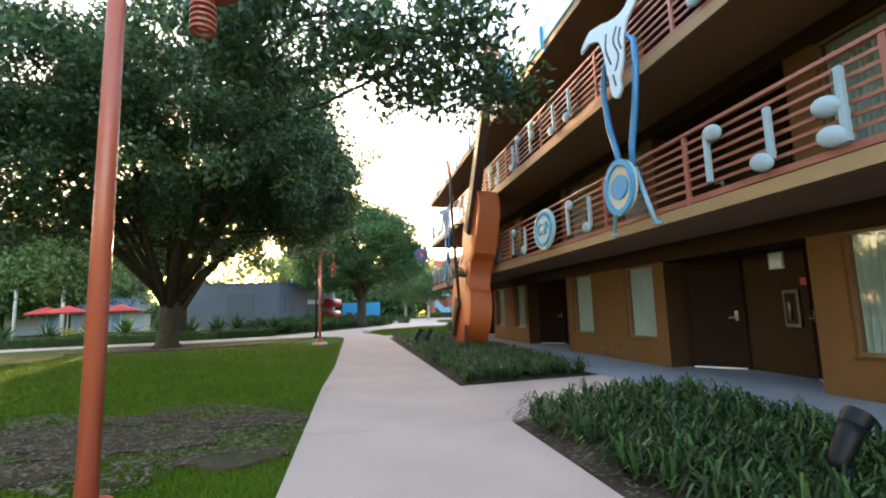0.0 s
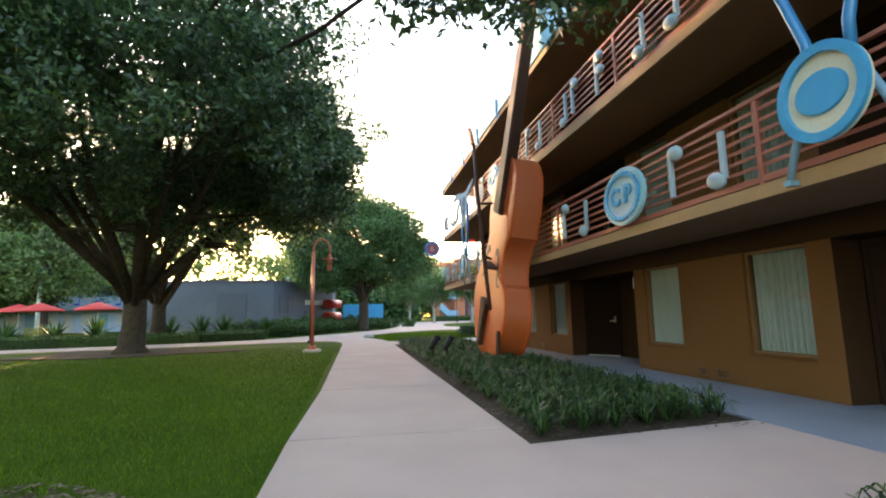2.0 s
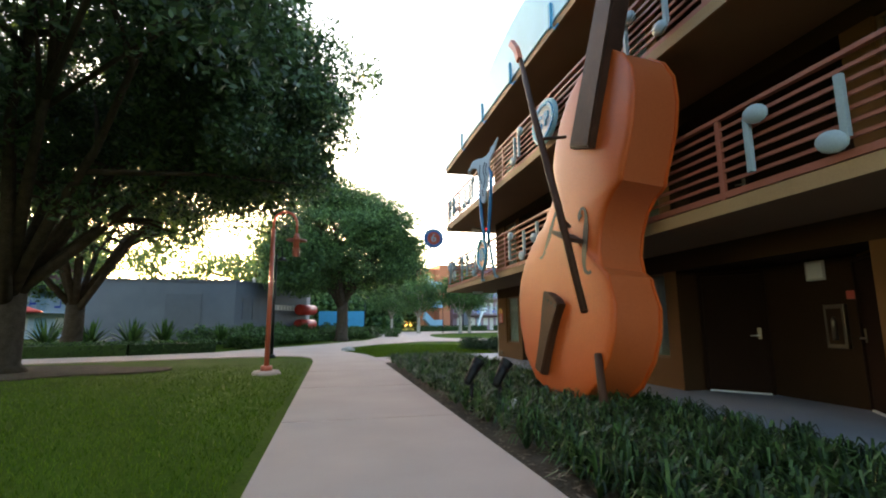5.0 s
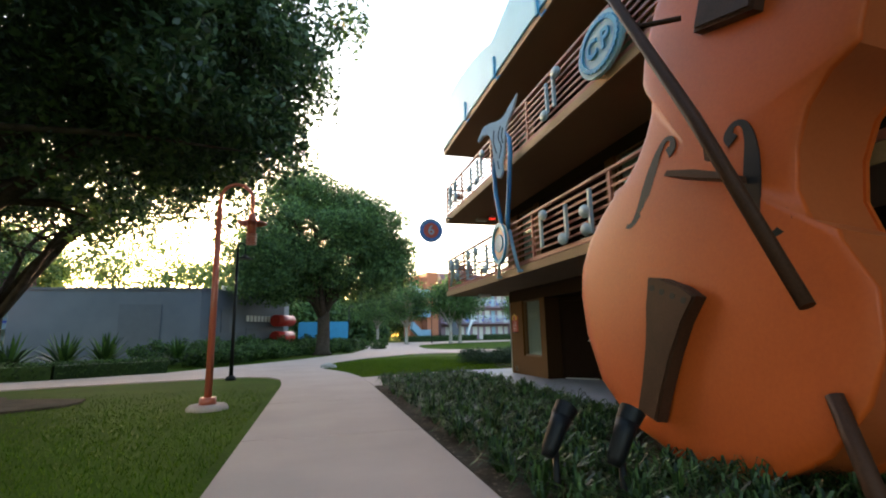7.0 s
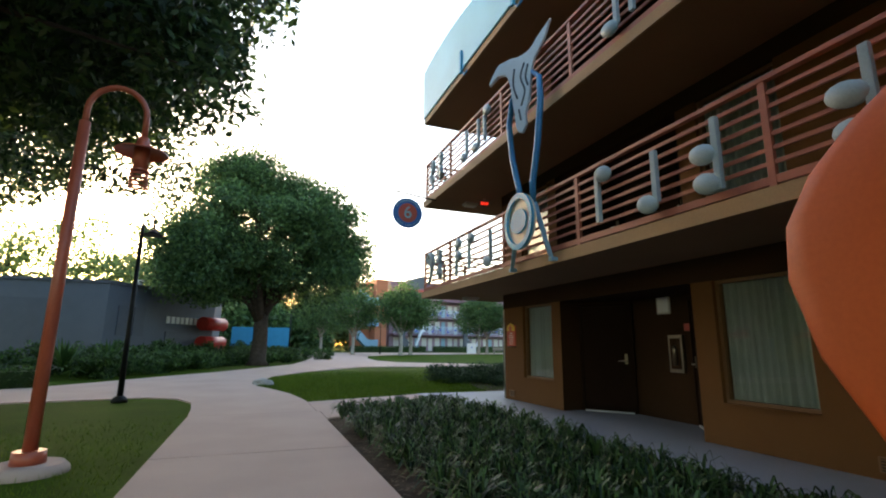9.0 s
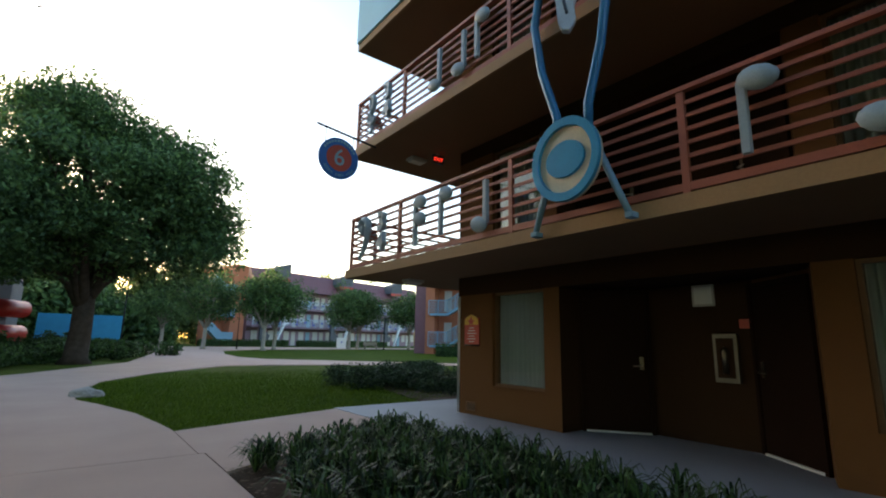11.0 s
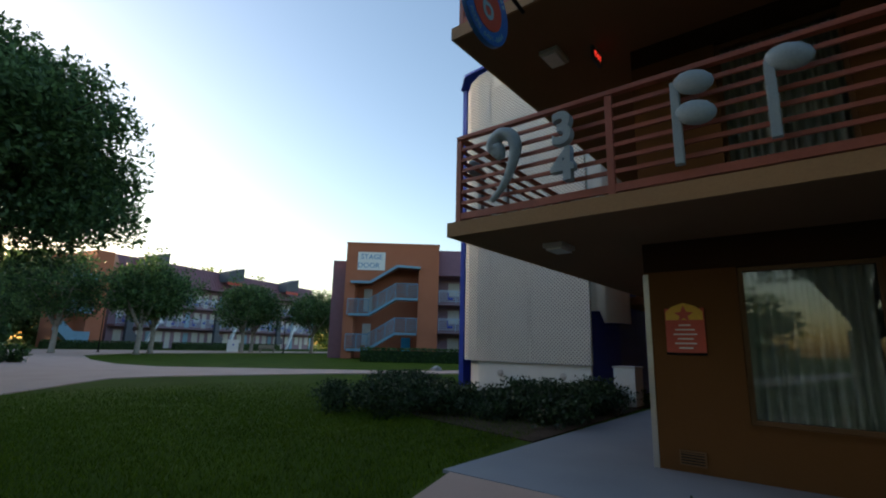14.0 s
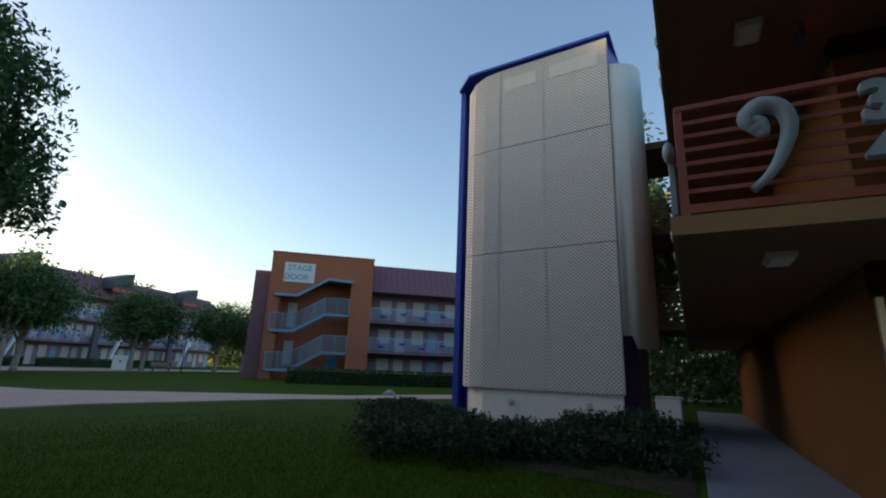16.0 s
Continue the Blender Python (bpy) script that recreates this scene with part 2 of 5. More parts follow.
def quads(name, verts, nper, material, parent=None):
    """A mesh of many loose n-gons: verts is an array (count * nper, 3)."""
    n = len(verts) // nper
    me = bpy.data.meshes.new(name)
    me.vertices.add(n * nper)
    me.vertices.foreach_set("co", np.asarray(verts, dtype=np.float32).ravel())
    me.loops.add(n * nper)
    me.loops.foreach_set("vertex_index", np.arange(n * nper, dtype=np.int32))
    me.polygons.add(n)
    me.polygons.foreach_set("loop_start", np.arange(0, n * nper, nper, dtype=np.int32))
    me.update(calc_edges=True)
    me.materials.append(material)
    ob = new(name, me)
    if parent is not None:
        ob.parent = parent
    return ob


def writing(name, text, size, material, parent, m, depth=0.004, spacing=1.0, weight=0.0):
    c = bpy.data.curves.new(name, "FONT")
    c.body, c.size, c.extrude, c.align_x, c.align_y, c.space_character, c.offset = text, size, depth, "CENTER", "CENTER", spacing, weight
    tmp = bpy.data.objects.new(name, c)
    scene.collection.objects.link(tmp)
    me = bpy.data.meshes.new_from_object(tmp.evaluated_get(bpy.context.evaluated_depsgraph_get()))
    bpy.data.objects.remove(tmp)
    me.materials.clear()
    me.materials.append(material)
    ob = new(name, me)
    ob.parent = parent
    ob.matrix_local = m
    return ob


FACE_WEST = Matrix(((0, 0, -1, 0), (-1, 0, 0, 0), (0, 1, 0, 0), (0, 0, 0, 1)))  # own x to -y, own y up, own z to -x
FACE_SOUTH = Matrix(((1, 0, 0, 0), (0, 0, -1, 0), (0, 1, 0, 0), (0, 0, 0, 1)))

# ---- ground, paths, lawns and beds ----
tagged(part("ground", box(-400, 500, -200, 700, -0.5, -0.03), M_GRASS), "green mown lawn ground reaching the horizon", "ground", kind="structure")
road = thing("pavement", "pale concrete footpaths with tooled joints", "pavement", kind="structure")
slab_ys = [-21.7 + 3.4 * k for k in range(12)]
for k, y0 in enumerate(slab_ys):
    y1 = min(y0 + 3.4, 15.7)
    if y0 < 15:
        xs = [-0.44 if y < -1 else -0.44 + 0.1 * min(1, (y + 1) / 3) for y in (y0, y1)]
        part("concrete_slab", plate([(xs[0], y0 + 0.006), (1.93, y0 + 0.006), (1.93, y1 - 0.006), (xs[1], y1 - 0.006)], 0.12, Matrix.Translation((0, 0, -0.12)), 0.008), M_CONCRETE, road)
plaza = [(-0.34, 15.71), (1.86, 15.71), (1.86, 17.4), (1.8, 18.0), (1.6, 19.4), (1.15, 21.0), (0.8, 22.0), (0.85, 23.5), (1.4, 26.3), (3.0, 29.4), (5.1, 32.0), (6.4, 33.5), (8.3, 33.7), (14.6, 32.2), (22.0, 28.2), (40, 14), (42, 17), (24, 30.6), (18.9, 32.5), (13.7, 37.6), (10.5, 40.5), (9.8, 44), (10.4, 50), (12.4, 59), (18, 66), (40, 72), (60, 74), (60, 80), (15, 80), (-40, 76), (-40, 70), (-5, 66), (4.5, 60), (5.6, 55), (5.4, 50), (3.0, 37.8), (-0.5, 30.5), (-3.2, 26), (-5.0, 22.9), (-8, 21.2), (-14, 19.4), (-40, 14), (-40, 11.5), (-14, 16.6), (-8.7, 17.7), (-4.2, 18.9), (-1.6, 19.3), (-0.9, 18.8), (-0.52, 17.9), (-0.4, 16.8)]
part("concrete_plaza", sheet(plaza, -0.12, -0.002), M_CONCRETE, road)
part("cross_path", sheet([(1.915, -4.72), (1.915, -2.03), (4.74, -1.70), (4.74, -3.6)], -0.12, 0.0015), M_CONCRETE, road)
part("link_path", sheet([(1.87, 15.72), (1.87, 17.3), (4.74, 18.25), (4.74, 16.3), (1.94, 14.75), (1.94, 15.7)], -0.12, -0.001), M_CONCRETE, road)
tagged(part("walkway", sheet([(4.75, -16), (4.75, 18.35), (24, 18.35), (24, 16.7), (7.9, 16.7), (7.9, -16)], -0.12, 0.004), M_WALKWAY), "blue-grey sealed concrete walkway beside the rooms", "walkway", kind="structure")

# ---- the three-storey room block ----
WX, NY, SY, EX = 6.49, 16.72, -16.0, 24.0      # west wall, north wall, south end, east end
SLAB_X, SLAB_N, RAIL_X, RAIL_N = 4.88, 18.47, 4.94, 18.34
FLOORS = (0.0, 2.69, 5.30)                      # walking level of each storey
SOFFITS = (2.52, 5.13, 7.70)
RECESSES = ((11.04, 14.28), (3.31, 6.65), (-4.6, -1.36), (-12.3, -9.1))
WINDOWS = ((14.60, 15.77), (9.50, 10.69), (6.98, 8.16), (1.76, 2.92), (-0.97, 0.16), (-6.19, -5.08), (-8.75, -7.75))
SILL, HEAD = 0.55, 2.17


def fill_wall(name, a, b, z0, z1, material, thick=0.22):
    """A solid stretch of wall from plan point a to b, its thickness to the right of that way."""
    ax, ay, bx, by = *a, *b
    d = Vector((bx - ax, by - ay, 0)).normalized()
    n = Vector((d.y, -d.x, 0)) * thick
    return sheet([(ax, ay), (bx, by), (bx + n.x, by + n.y), (ax + n.x, ay + n.y)], z0, z1)


def make_window(y0, y1, z0, z1, x, parent):
    """A sash in the west wall: frame, sill, pane and a pleated curtain behind it."""
    w = new("window")
    w.parent = parent
    w.location = (x, (y0 + y1) / 2, z0)
    tagged(w, "brown-framed fixed window with pale drawn curtains", kind="structure")
    h, v = (y1 - y0) / 2, z1 - z0
    f = box(0.0, 0.09, -h, -h + 0.045, 0, v)
    box(0.0, 0.09, h - 0.045, h, 0, v, bm=f)
    box(0.0, 0.09, -h + 0.045, h - 0.045, v - 0.045, v, bm=f)
    box(0.0, 0.09, -h + 0.045, h - 0.045, 0, 0.045, bm=f)
    part("window_frame", f, M_FRAME, w)
    part("window_sill", box(-0.06, 0.02, -h - 0.04, h + 0.04, -0.06, -0.002, 0.008), M_WALL, w)
    g = part("pane", box(0.05, 0.056, -h + 0.045, h - 0.045, 0.045, v - 0.045), M_GLASS, w)
    g.visible_shadow = False
    c = bmesh.new()
    n = 60
    prev = None
    for k in range(n + 1):
        u = -h + 0.02 + (2 * h - 0.04) * k / n
        d = 0.14 + 0.05 * math.sin(k * 1.15 + 0.6 * math.sin(k * 0.37 + y0)) + 0.012 * math.sin(k * 0.31 + y0 * 3)
        a, b = c.verts.new((d, u, 0.0)), c.verts.new((d + 0.01 * math.sin(k * 0.9), u, v))
        if prev:
            fc = c.faces.new((prev[0], a, b, prev[1]))
            fc.smooth = True
        prev = (a, b)
    part("curtain", c, M_CURTAIN, w, "pale pleated curtain")
    # dark sheet standing in for the unlit room behind the curtain
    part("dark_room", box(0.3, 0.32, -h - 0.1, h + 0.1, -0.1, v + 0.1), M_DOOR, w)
    return w


def make_door(a, b, z, parent, side=1, wide=0.92, tall=2.05):
    """A flush dark door set in the wall that runs from a to b, with its lever, lock plate and pale threshold."""
    d = new("door")
    d.parent = parent
    mid = (Vector((*a, 0)) + Vector((*b, 0))) / 2
    d.location = (mid.x, mid.y, z)
    d.rotation_euler = (0, 0, math.atan2(b[1] - a[1], b[0] - a[0]))
    tagged(d, "closed dark brown flush room door with a metal lever", kind="structure")
    h = wide / 2
    part("leaf", box(-h, h, -0.045, -0.005, 0.03, tall, 0.004), M_DOOR, d)
    f = box(-h - 0.06, -h - 0.004, -0.07, 0.02, 0, tall + 0.06)
    box(h + 0.004, h + 0.06, -0.07, 0.02, 0, tall + 0.06, bm=f)
    box(-h - 0.004, h + 0.004, -0.07, 0.02, tall + 0.005, tall + 0.06, bm=f)
    part("door_frame", f, M_DOOR, d)
    part("threshold", box(-h, h, -0.075, -0.006, 0.0, 0.03, 0.006), M_WHITE, d, "pale metal threshold")
    hx = side * (h - 0.09)
    lock = part("lock_plate", box(hx - 0.03, hx + 0.03, -0.06, -0.046, 0.93, 1.12, 0.008), M_LOCK, d)
    part("lever", tube([(hx, -0.06, 0.99), (hx, -0.11, 0.99), (hx - side * 0.13, -0.11, 0.985)], [0.011, 0.011, 0.009], 8), M_METAL, lock)
    return d


def storey_wall(name, floor, z0, z1, openings):
    wall = thing(name, "ochre stucco room wall with recessed dark entries", "wall", kind="structure")
    cuts = sorted([(a, b, "recess") for a, b in RECESSES] + [(a, b, "window") for a, b in WINDOWS])
    y = SY
    head = floor + HEAD
    for a, b, kind in cuts:
        part("wall_panel", fill_wall("w", (WX, y), (WX, a), z0, head, M_WALL), M_WALL, wall)
        if kind == "window":
            part("wall_panel", fill_wall("w", (WX, a), (WX, b), z0, floor + SILL, M_WALL), M_WALL, wall)
            make_window(a, b, floor + SILL, head, WX + 0.06, wall)
        else:
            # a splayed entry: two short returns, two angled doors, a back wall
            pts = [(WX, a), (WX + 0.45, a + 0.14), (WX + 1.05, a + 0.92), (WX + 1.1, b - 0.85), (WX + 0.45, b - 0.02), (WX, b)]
            # the south two are plain ochre; the rest have shade in their colour
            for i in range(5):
                part("recess_wall", fill_wall("r", pts[i], pts[i + 1], z0, head, M_DOOR, 0.15), M_WALL if i in (0, 1) else M_SHADE_UMBER, wall)
            make_door(pts[2], pts[1], floor, wall, -1)
            make_door(pts[4], pts[3], floor, wall)
        y = b
    part("wall_panel", fill_wall("w", (WX, y), (WX, NY), z0, head, M_WALL), M_WALL, wall)
    # the soffit's shade, painted across the top of the wall
    part("upper_band", box(WX - 0.004, WX + 0.22, SY, NY, head, z1), M_SHADE_UMBER, wall, "dark umber strip of wall painted as the shade under the soffit")
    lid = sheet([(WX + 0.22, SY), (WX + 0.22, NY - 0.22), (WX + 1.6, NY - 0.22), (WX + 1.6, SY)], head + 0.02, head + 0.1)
    # ceiling colour carries the darkness of the entry too
    part("entry_ceiling", lid, M_SHADE_UMBER, wall)
    part("north_wall", box(WX + 0.22, EX, NY - 0.22, NY, z0, z1), M_WALL, wall)
    return wall


for k, (fl, so) in enumerate(zip(FLOORS, SOFFITS)):
    storey_wall("wall_west_%d" % (k + 1), fl, fl - 0.02 if k == 0 else fl, so, WINDOWS)
tagged(part("corner_guard", box(WX - 0.012, WX + 0.05, NY - 0.05, NY + 0.012, 0.004, 2.15, 0.004), M_METAL), "thin pale metal corner guard on the wall end", "trim", kind="structure")
tagged(part("wall_back", box(EX - 0.2, EX, SY, NY, 0, 8.0), M_WALL), "plain ochre rear wall", "wall", kind="structure")
tagged(part("wall_south", box(WX, EX, SY - 0.2, SY, 0, 8.0), M_WALL), "plain ochre end wall", "wall", kind="structure")

for k, so in enumerate(SOFFITS):
    deck = thing("balcony_deck_%d" % (k + 1), "cantilevered balcony slab with tan edge and umber soffit", "balcony deck", kind="structure")
    part("slab", sheet([(SLAB_X + 0.03, SY), (SLAB_X + 0.03, SLAB_N - 0.03), (EX, SLAB_N - 0.03), (EX, SY)], so, so + 0.165), M_SOFFIT, deck)
    part("edge_trim", sheet([(SLAB_X, SY), (SLAB_X, SLAB_N), (SLAB_X + 0.03, SLAB_N - 0.03), (SLAB_X + 0.03, SY)], so, so + 0.17), M_FASCIA, deck)
    part("edge_trim", sheet([(SLAB_X, SLAB_N), (EX, SLAB_N), (EX, SLAB_N - 0.03), (SLAB_X + 0.03, SLAB_N - 0.03)], so, so + 0.17), M_FASCIA, deck)

# wavy sky-blue parapet on the roof edge, with a staff line of wire and note stems
par = thing("roof_parapet", "sky-blue scalloped roof parapet with blue note stems", "parapet", kind="structure")
wave = []
for k in range(120):
    y = SY + (SLAB_N - SY) * k / 119
    u = (SLAB_N - y) / 7.6
    wave.append((y, 0.95 + 0.65 * abs(math.sin(math.pi * (u + 0.3))) ** 0.8))
part("parapet_panel", plate([(-SLAB_N, 0), (-SY, 0)] + [(-y, h) for y, h in wave], 0.10, Matrix.Translation((SLAB_X + 0.06, 0, 7.875)) @ FACE_WEST), M_SKYBLUE, par)
part("parapet_panel", box(SLAB_X + 0.07, EX, SLAB_N - 0.1, SLAB_N + 0.0, 7.875, 9.4), M_SKYBLUE, par)
for y in np.arange(SY + 1, SLAB_N - 0.4, 2.55):
    st = part("note_stem", box(SLAB_X - 0.09, SLAB_X - 0.03, y - 0.05, y + 0.05, 7.75, 8.35, 0.01), M_CYAN, par)
    part("note_stem", tube([(SLAB_X - 0.03, y, 7.80), (SLAB_X - 0.02, y - 0.12, 7.66), (SLAB_X - 0.03, y - 0.3, 7.66)], 0.025, 6), M_BLUE, par)

# railings: posts, top and bottom rail and five slats a bay
POSTS2 = (-15.0, -12.4, -9.6, -7.0, -4.28, -1.97, 0.92, 3.76, 6.2, 8.67, 11.5, 13.78, 16.52)


def make_railing(name, z, posts):
    r = thing(name, "brick-red painted steel balcony railing with horizontal slats", "railing", kind="structure")
    south = [p for p in posts]
    ends = [SY] + south + [RAIL_N]
    for y in south + [RAIL_N]:
        part("post", box(RAIL_X - 0.025, RAIL_X + 0.025, y - 0.035, y + 0.035, z + 0.0, z + 1.03, 0.004), M_RAIL, r)
    part("top_rail", box(RAIL_X - 0.035, RAIL_X + 0.035, SY, RAIL_N + 0.03, z + 1.03, z + 1.08, 0.006), M_RAIL, r)
    part("bottom_rail", box(RAIL_X - 0.02, RAIL_X + 0.02, SY, RAIL_N, z + 0.03, z + 0.11), M_RAIL, r)
    for a, b in zip(ends, ends[1:]):
        for j in range(6):
            zz = z + 0.235 + j * 0.135
            part("slat", box(RAIL_X - 0.012, RAIL_X + 0.012, a + 0.036, b - 0.036, zz - 0.02, zz + 0.02), M_RAIL, r)
    for x in np.arange(RAIL_X, EX - 1, 2.6):
        part("post", box(x - 0.035, x + 0.035, RAIL_N - 0.025 + 0.002, RAIL_N + 0.025, z, z + 1.03), M_RAIL, r) if x > RAIL_X else None
    part("top_rail", box(RAIL_X + 0.036, EX, RAIL_N - 0.035, RAIL_N + 0.035, z + 1.03, z + 1.08, 0.006), M_RAIL, r)
    part("bottom_rail", box(RAIL_X + 0.03, EX, RAIL_N - 0.02, RAIL_N + 0.02, z + 0.03, z + 0.11), M_RAIL, r)
    for j in range(6):
        zz = z + 0.235 + j * 0.135
        part("slat", box(RAIL_X + 0.036, EX, RAIL_N - 0.012, RAIL_N + 0.012, zz - 0.02, zz + 0.02), M_RAIL, r)
    return r


make_railing("railing_1", FLOORS[1], POSTS2)
make_railing("railing_2", FLOORS[2], POSTS2)

# ---- the giant double bass ----
BASS = thing("double_bass_sculpture", "giant orange-varnished double bass sculpture standing in the planting", "sculpture")
BASS.matrix_world = Matrix.Translation((3.72, 6.6, 0.0)) @ pose(0, 0, 0, 0, 0, -3) @ pose(0, 0, 0, 14.5, 0, 0) @ pose(0, 0, 0, 0, 6.5, 0) @ FACE_WEST  # own x towards south, y up, z towards the path
# half widths against height, from the foot to the shoulder
PROFILE = [(0.35, 0.2), (0.9, 0.31), (1.3, 0.52), (1.6, 0.85), (1.76, 1.25), (1.78, 1.6), (1.68, 1.95), (1.42, 2.22), (1.38, 2.3), (1.18, 2.36), (1.03, 2.58), (0.97, 2.9), (1.0, 3.2), (1.12, 3.42), (1.24, 3.52), (1.29, 3.58), (1.28, 3.7), (1.3, 4.0), (1.3, 4.35), (1.21, 4.78), (1.02, 5.15), (0.72, 5.42), (0.36, 5.58), (0.3, 5.6)]
# the far side, whose waist sits a little higher
FAR_SIDE = [(0.35, 0.2), (1.0, 0.42), (1.5, 0.86), (1.79, 1.3), (1.88, 1.65), (1.8, 2.0), (1.62, 2.32), (1.42, 2.56), (1.38, 2.66), (1.2, 2.74), (1.02, 3.0), (0.92, 3.28), (0.89, 3.52), (0.94, 3.74), (1.08, 3.8), (1.15, 3.9), (1.19, 4.1), (1.22, 4.35), (1.15, 4.78), (0.98, 5.15), (0.7, 5.42), (0.36, 5.58), (0.3, 5.6)]
hull = PROFILE + [(-w, h) for w, h in reversed(FAR_SIDE)]
DEPTH = 0.62


def shell():
    """Belly: the outline stepped inwards and raised to a shallow arch."""
    bm = bmesh.new()
    loops = []
    for s, zz in ((1.0, 0.0), (1.0, 0.035), (0.992, 0.043), (0.93, 0.055), (0.75, 0.075), (0.5, 0.088), (0.2, 0.094)):
        loops.append([bm.verts.new((x * s, 2.85 + (y - 2.85) * (1 - (1 - s) * 0.93), zz)) for x, y in hull])
    n = len(hull)
    for a, b in zip(loops, loops[1:]):
        for k in range(n):
            f = bm.faces.new((a[k], a[(k + 1) % n], b[(k + 1) % n], b[k]))
            f.smooth = True
    bm.faces.new(loops[-1])
    bmesh.ops.recalc_face_normals(bm, faces=bm.faces)
    return bm


body = part("body", plate([(x * 0.975, 0.03 + y * 0.99) for x, y in hull], DEPTH, Matrix.Translation((0, 0, -DEPTH))), M_RIM, BASS, "matte orange-brown rim")
for poly in body.data.polygons:
    poly.use_smooth = True
body.data.set_sharp_from_angle(angle=radians(34))


def flowing(points, steps=5):
    """Points along a smooth curve through the given ones; any number of values to a point."""
    p = [np.array(q, float) for q in points]
    p = [2 * p[0] - p[1]] + p + [2 * p[-1] - p[-2]]
    out = []
    for a, b, c, d in zip(p, p[1:], p[2:], p[3:]):
        for k in range(steps):
            u = k / steps
            out.append(0.5 * (2 * b + (c - a) * u + (2 * a - 5 * b + 4 * c - d) * u * u + (3 * b - a - 3 * c + d) * u ** 3))
    return out + [p[-2]]


belly = part("belly", shell(), M_ORANGE, BASS, "glossy orange belly")
part("back", plate(hull, 0.035, Matrix.Translation((0, 0, -DEPTH - 0.035))), M_ORANGE, BASS)
neck = part("fingerboard", plate([(0.5, 4.06), (-0.2, 4.12), (-0.14, 9.3), (0.3, 9.3)], 0.14, Matrix.Translation((0, 0, 0.12)) @ pose(0, 0, 0, -0.6, 0, 0), 0.03), M_EBONY, BASS, "long dark brown fingerboard")
part("neck", plate([(0.36, 5.3), (-0.14, 5.3), (-0.08, 9.3), (0.24, 9.3)], 0.26, Matrix.Translation((0, 0, -0.13))), M_EBONY, BASS)
part("scroll", tube([(0, 9.3, 0.05), (0, 9.8, 0.0), (0, 10.2, -0.1), (0, 10.35, 0.1), (0, 10.2, 0.26), (0, 10.05, 0.16)], [0.2, 0.18, 0.15, 0.14, 0.12, 0.1], 10), M_RIM, BASS)
tail = plate([(0.42, 1.66), (0.24, 1.72), (-0.06, 1.75), (-0.26, 1.73), (-0.2, 1.45), (-0.13, 1.1), (-0.09, 0.75), (-0.08, 0.45), (0.2, 0.45), (0.22, 0.75), (0.26, 1.1), (0.32, 1.4)], 0.13, Matrix.Translation((0, 0, 0.085)), 0.02)
tp = part("tailpiece", tail, M_EBONY, BASS, "dark brown wedge tailpiece")
for k in range(4):
    part("peg_hole", plate(ellipse(0.035, 0.03, 12, -0.15 + k * 0.15, 1.635 - 0.012 * k), 0.004, Matrix.Translation((0, 0, 0.2155))), M_BLACK, tp)
br = plate([(0.64, 2.63), (0.62, 2.69), (0.3, 2.74), (-0.06, 2.76), (-0.09, 2.71), (0.28, 2.67)], 0.26, Matrix.Translation((0, 0, 0.08)), 0.01)
part("bridge", br, M_EBONY, BASS)
for s in (1, -1):
    pts = [(0.42, 3.0), (0.36, 3.06), (0.4, 3.15), (0.5, 3.14), (0.58, 3.02), (0.64, 2.82), (0.69, 2.6), (0.75, 2.4), (0.84, 2.26), (0.96, 2.24), (1.03, 2.33), (0.97, 2.4)]
    wide = [0.06, 0.05, 0.026, 0.03, 0.05, 0.075, 0.08, 0.06, 0.035, 0.026, 0.05, 0.056]
    curl = flowing([(s * x, y, w) for (x, y), w in zip(pts, wide)], 6)
    slot = bmesh.new()
    rows = []
    for k, q in enumerate(curl):
        a, b = curl[max(k - 1, 0)], curl[min(k + 1, len(curl) - 1)]
        side = Vector((a[1] - b[1], b[0] - a[0])).normalized() * q[2]
        z = 0.01 + float(np.interp(abs(q[0]) / np.interp(q[1], (2.2, 2.4, 2.9, 3.2), (1.4, 1.15, 0.97, 0.98)), (0.2, 0.5, 0.75, 0.93, 1.0), (0.094, 0.088, 0.075, 0.055, 0.043)))
        rows.append([slot.verts.new((q[0] + e * side.x, q[1] + e * side.y, z)) for e in (1, -1)])
    for a, b in zip(rows, rows[1:]):
        slot.faces.new((a[0], a[1], b[1], b[0]))
    bmesh.ops.recalc_face_normals(slot, faces=slot.faces)
    bmesh.ops.solidify(slot, geom=slot.faces[:], thickness=0.012)
    part("f_hole", slot, M_BLACK, BASS, "black carved sound hole")
part("end_pin", tube([(1.6, 1.25, 0.1), (1.9, 0.85, 0.12), (2.2, 0.5, 0.14)], [0.05, 0.055, 0.06], 10), M_EBONY, BASS)
bow = thing("bass_bow", "dark bow leaning against the giant bass", "bow")
bow.location = (0, 0, 0)
part("stick", tube([(3.46, 4.66, 1.36), (3.55, 5.46, 3.0), (3.7, 6.5, 4.85), (3.89, 7.5, 6.6)], [0.05, 0.06, 0.06, 0.05], 8), M_EBONY, bow)
part("tip", plate([(-0.07, 0.0), (0.07, 0.0), (0.08, 0.35), (-0.02, 0.75), (-0.17, 0.75), (-0.06, 0.35)], 0.1, Matrix.Translation((3.91, 7.5, 6.6)) @ pose(0, 0, 0, -26, 0, 0) @ FACE_WEST, 0.01), M_RIM, bow, "orange bow tip")
part("bow_bracket", tube([(3.98, 5.9, 4.3), (3.66, 6.22, 4.36)], 0.03, 6), M_EBONY, bow)
part("bow_bracket", tube([(3.8, 5.6, 2.7), (3.54, 5.34, 2.75)], 0.035, 6), M_EBONY, bow)


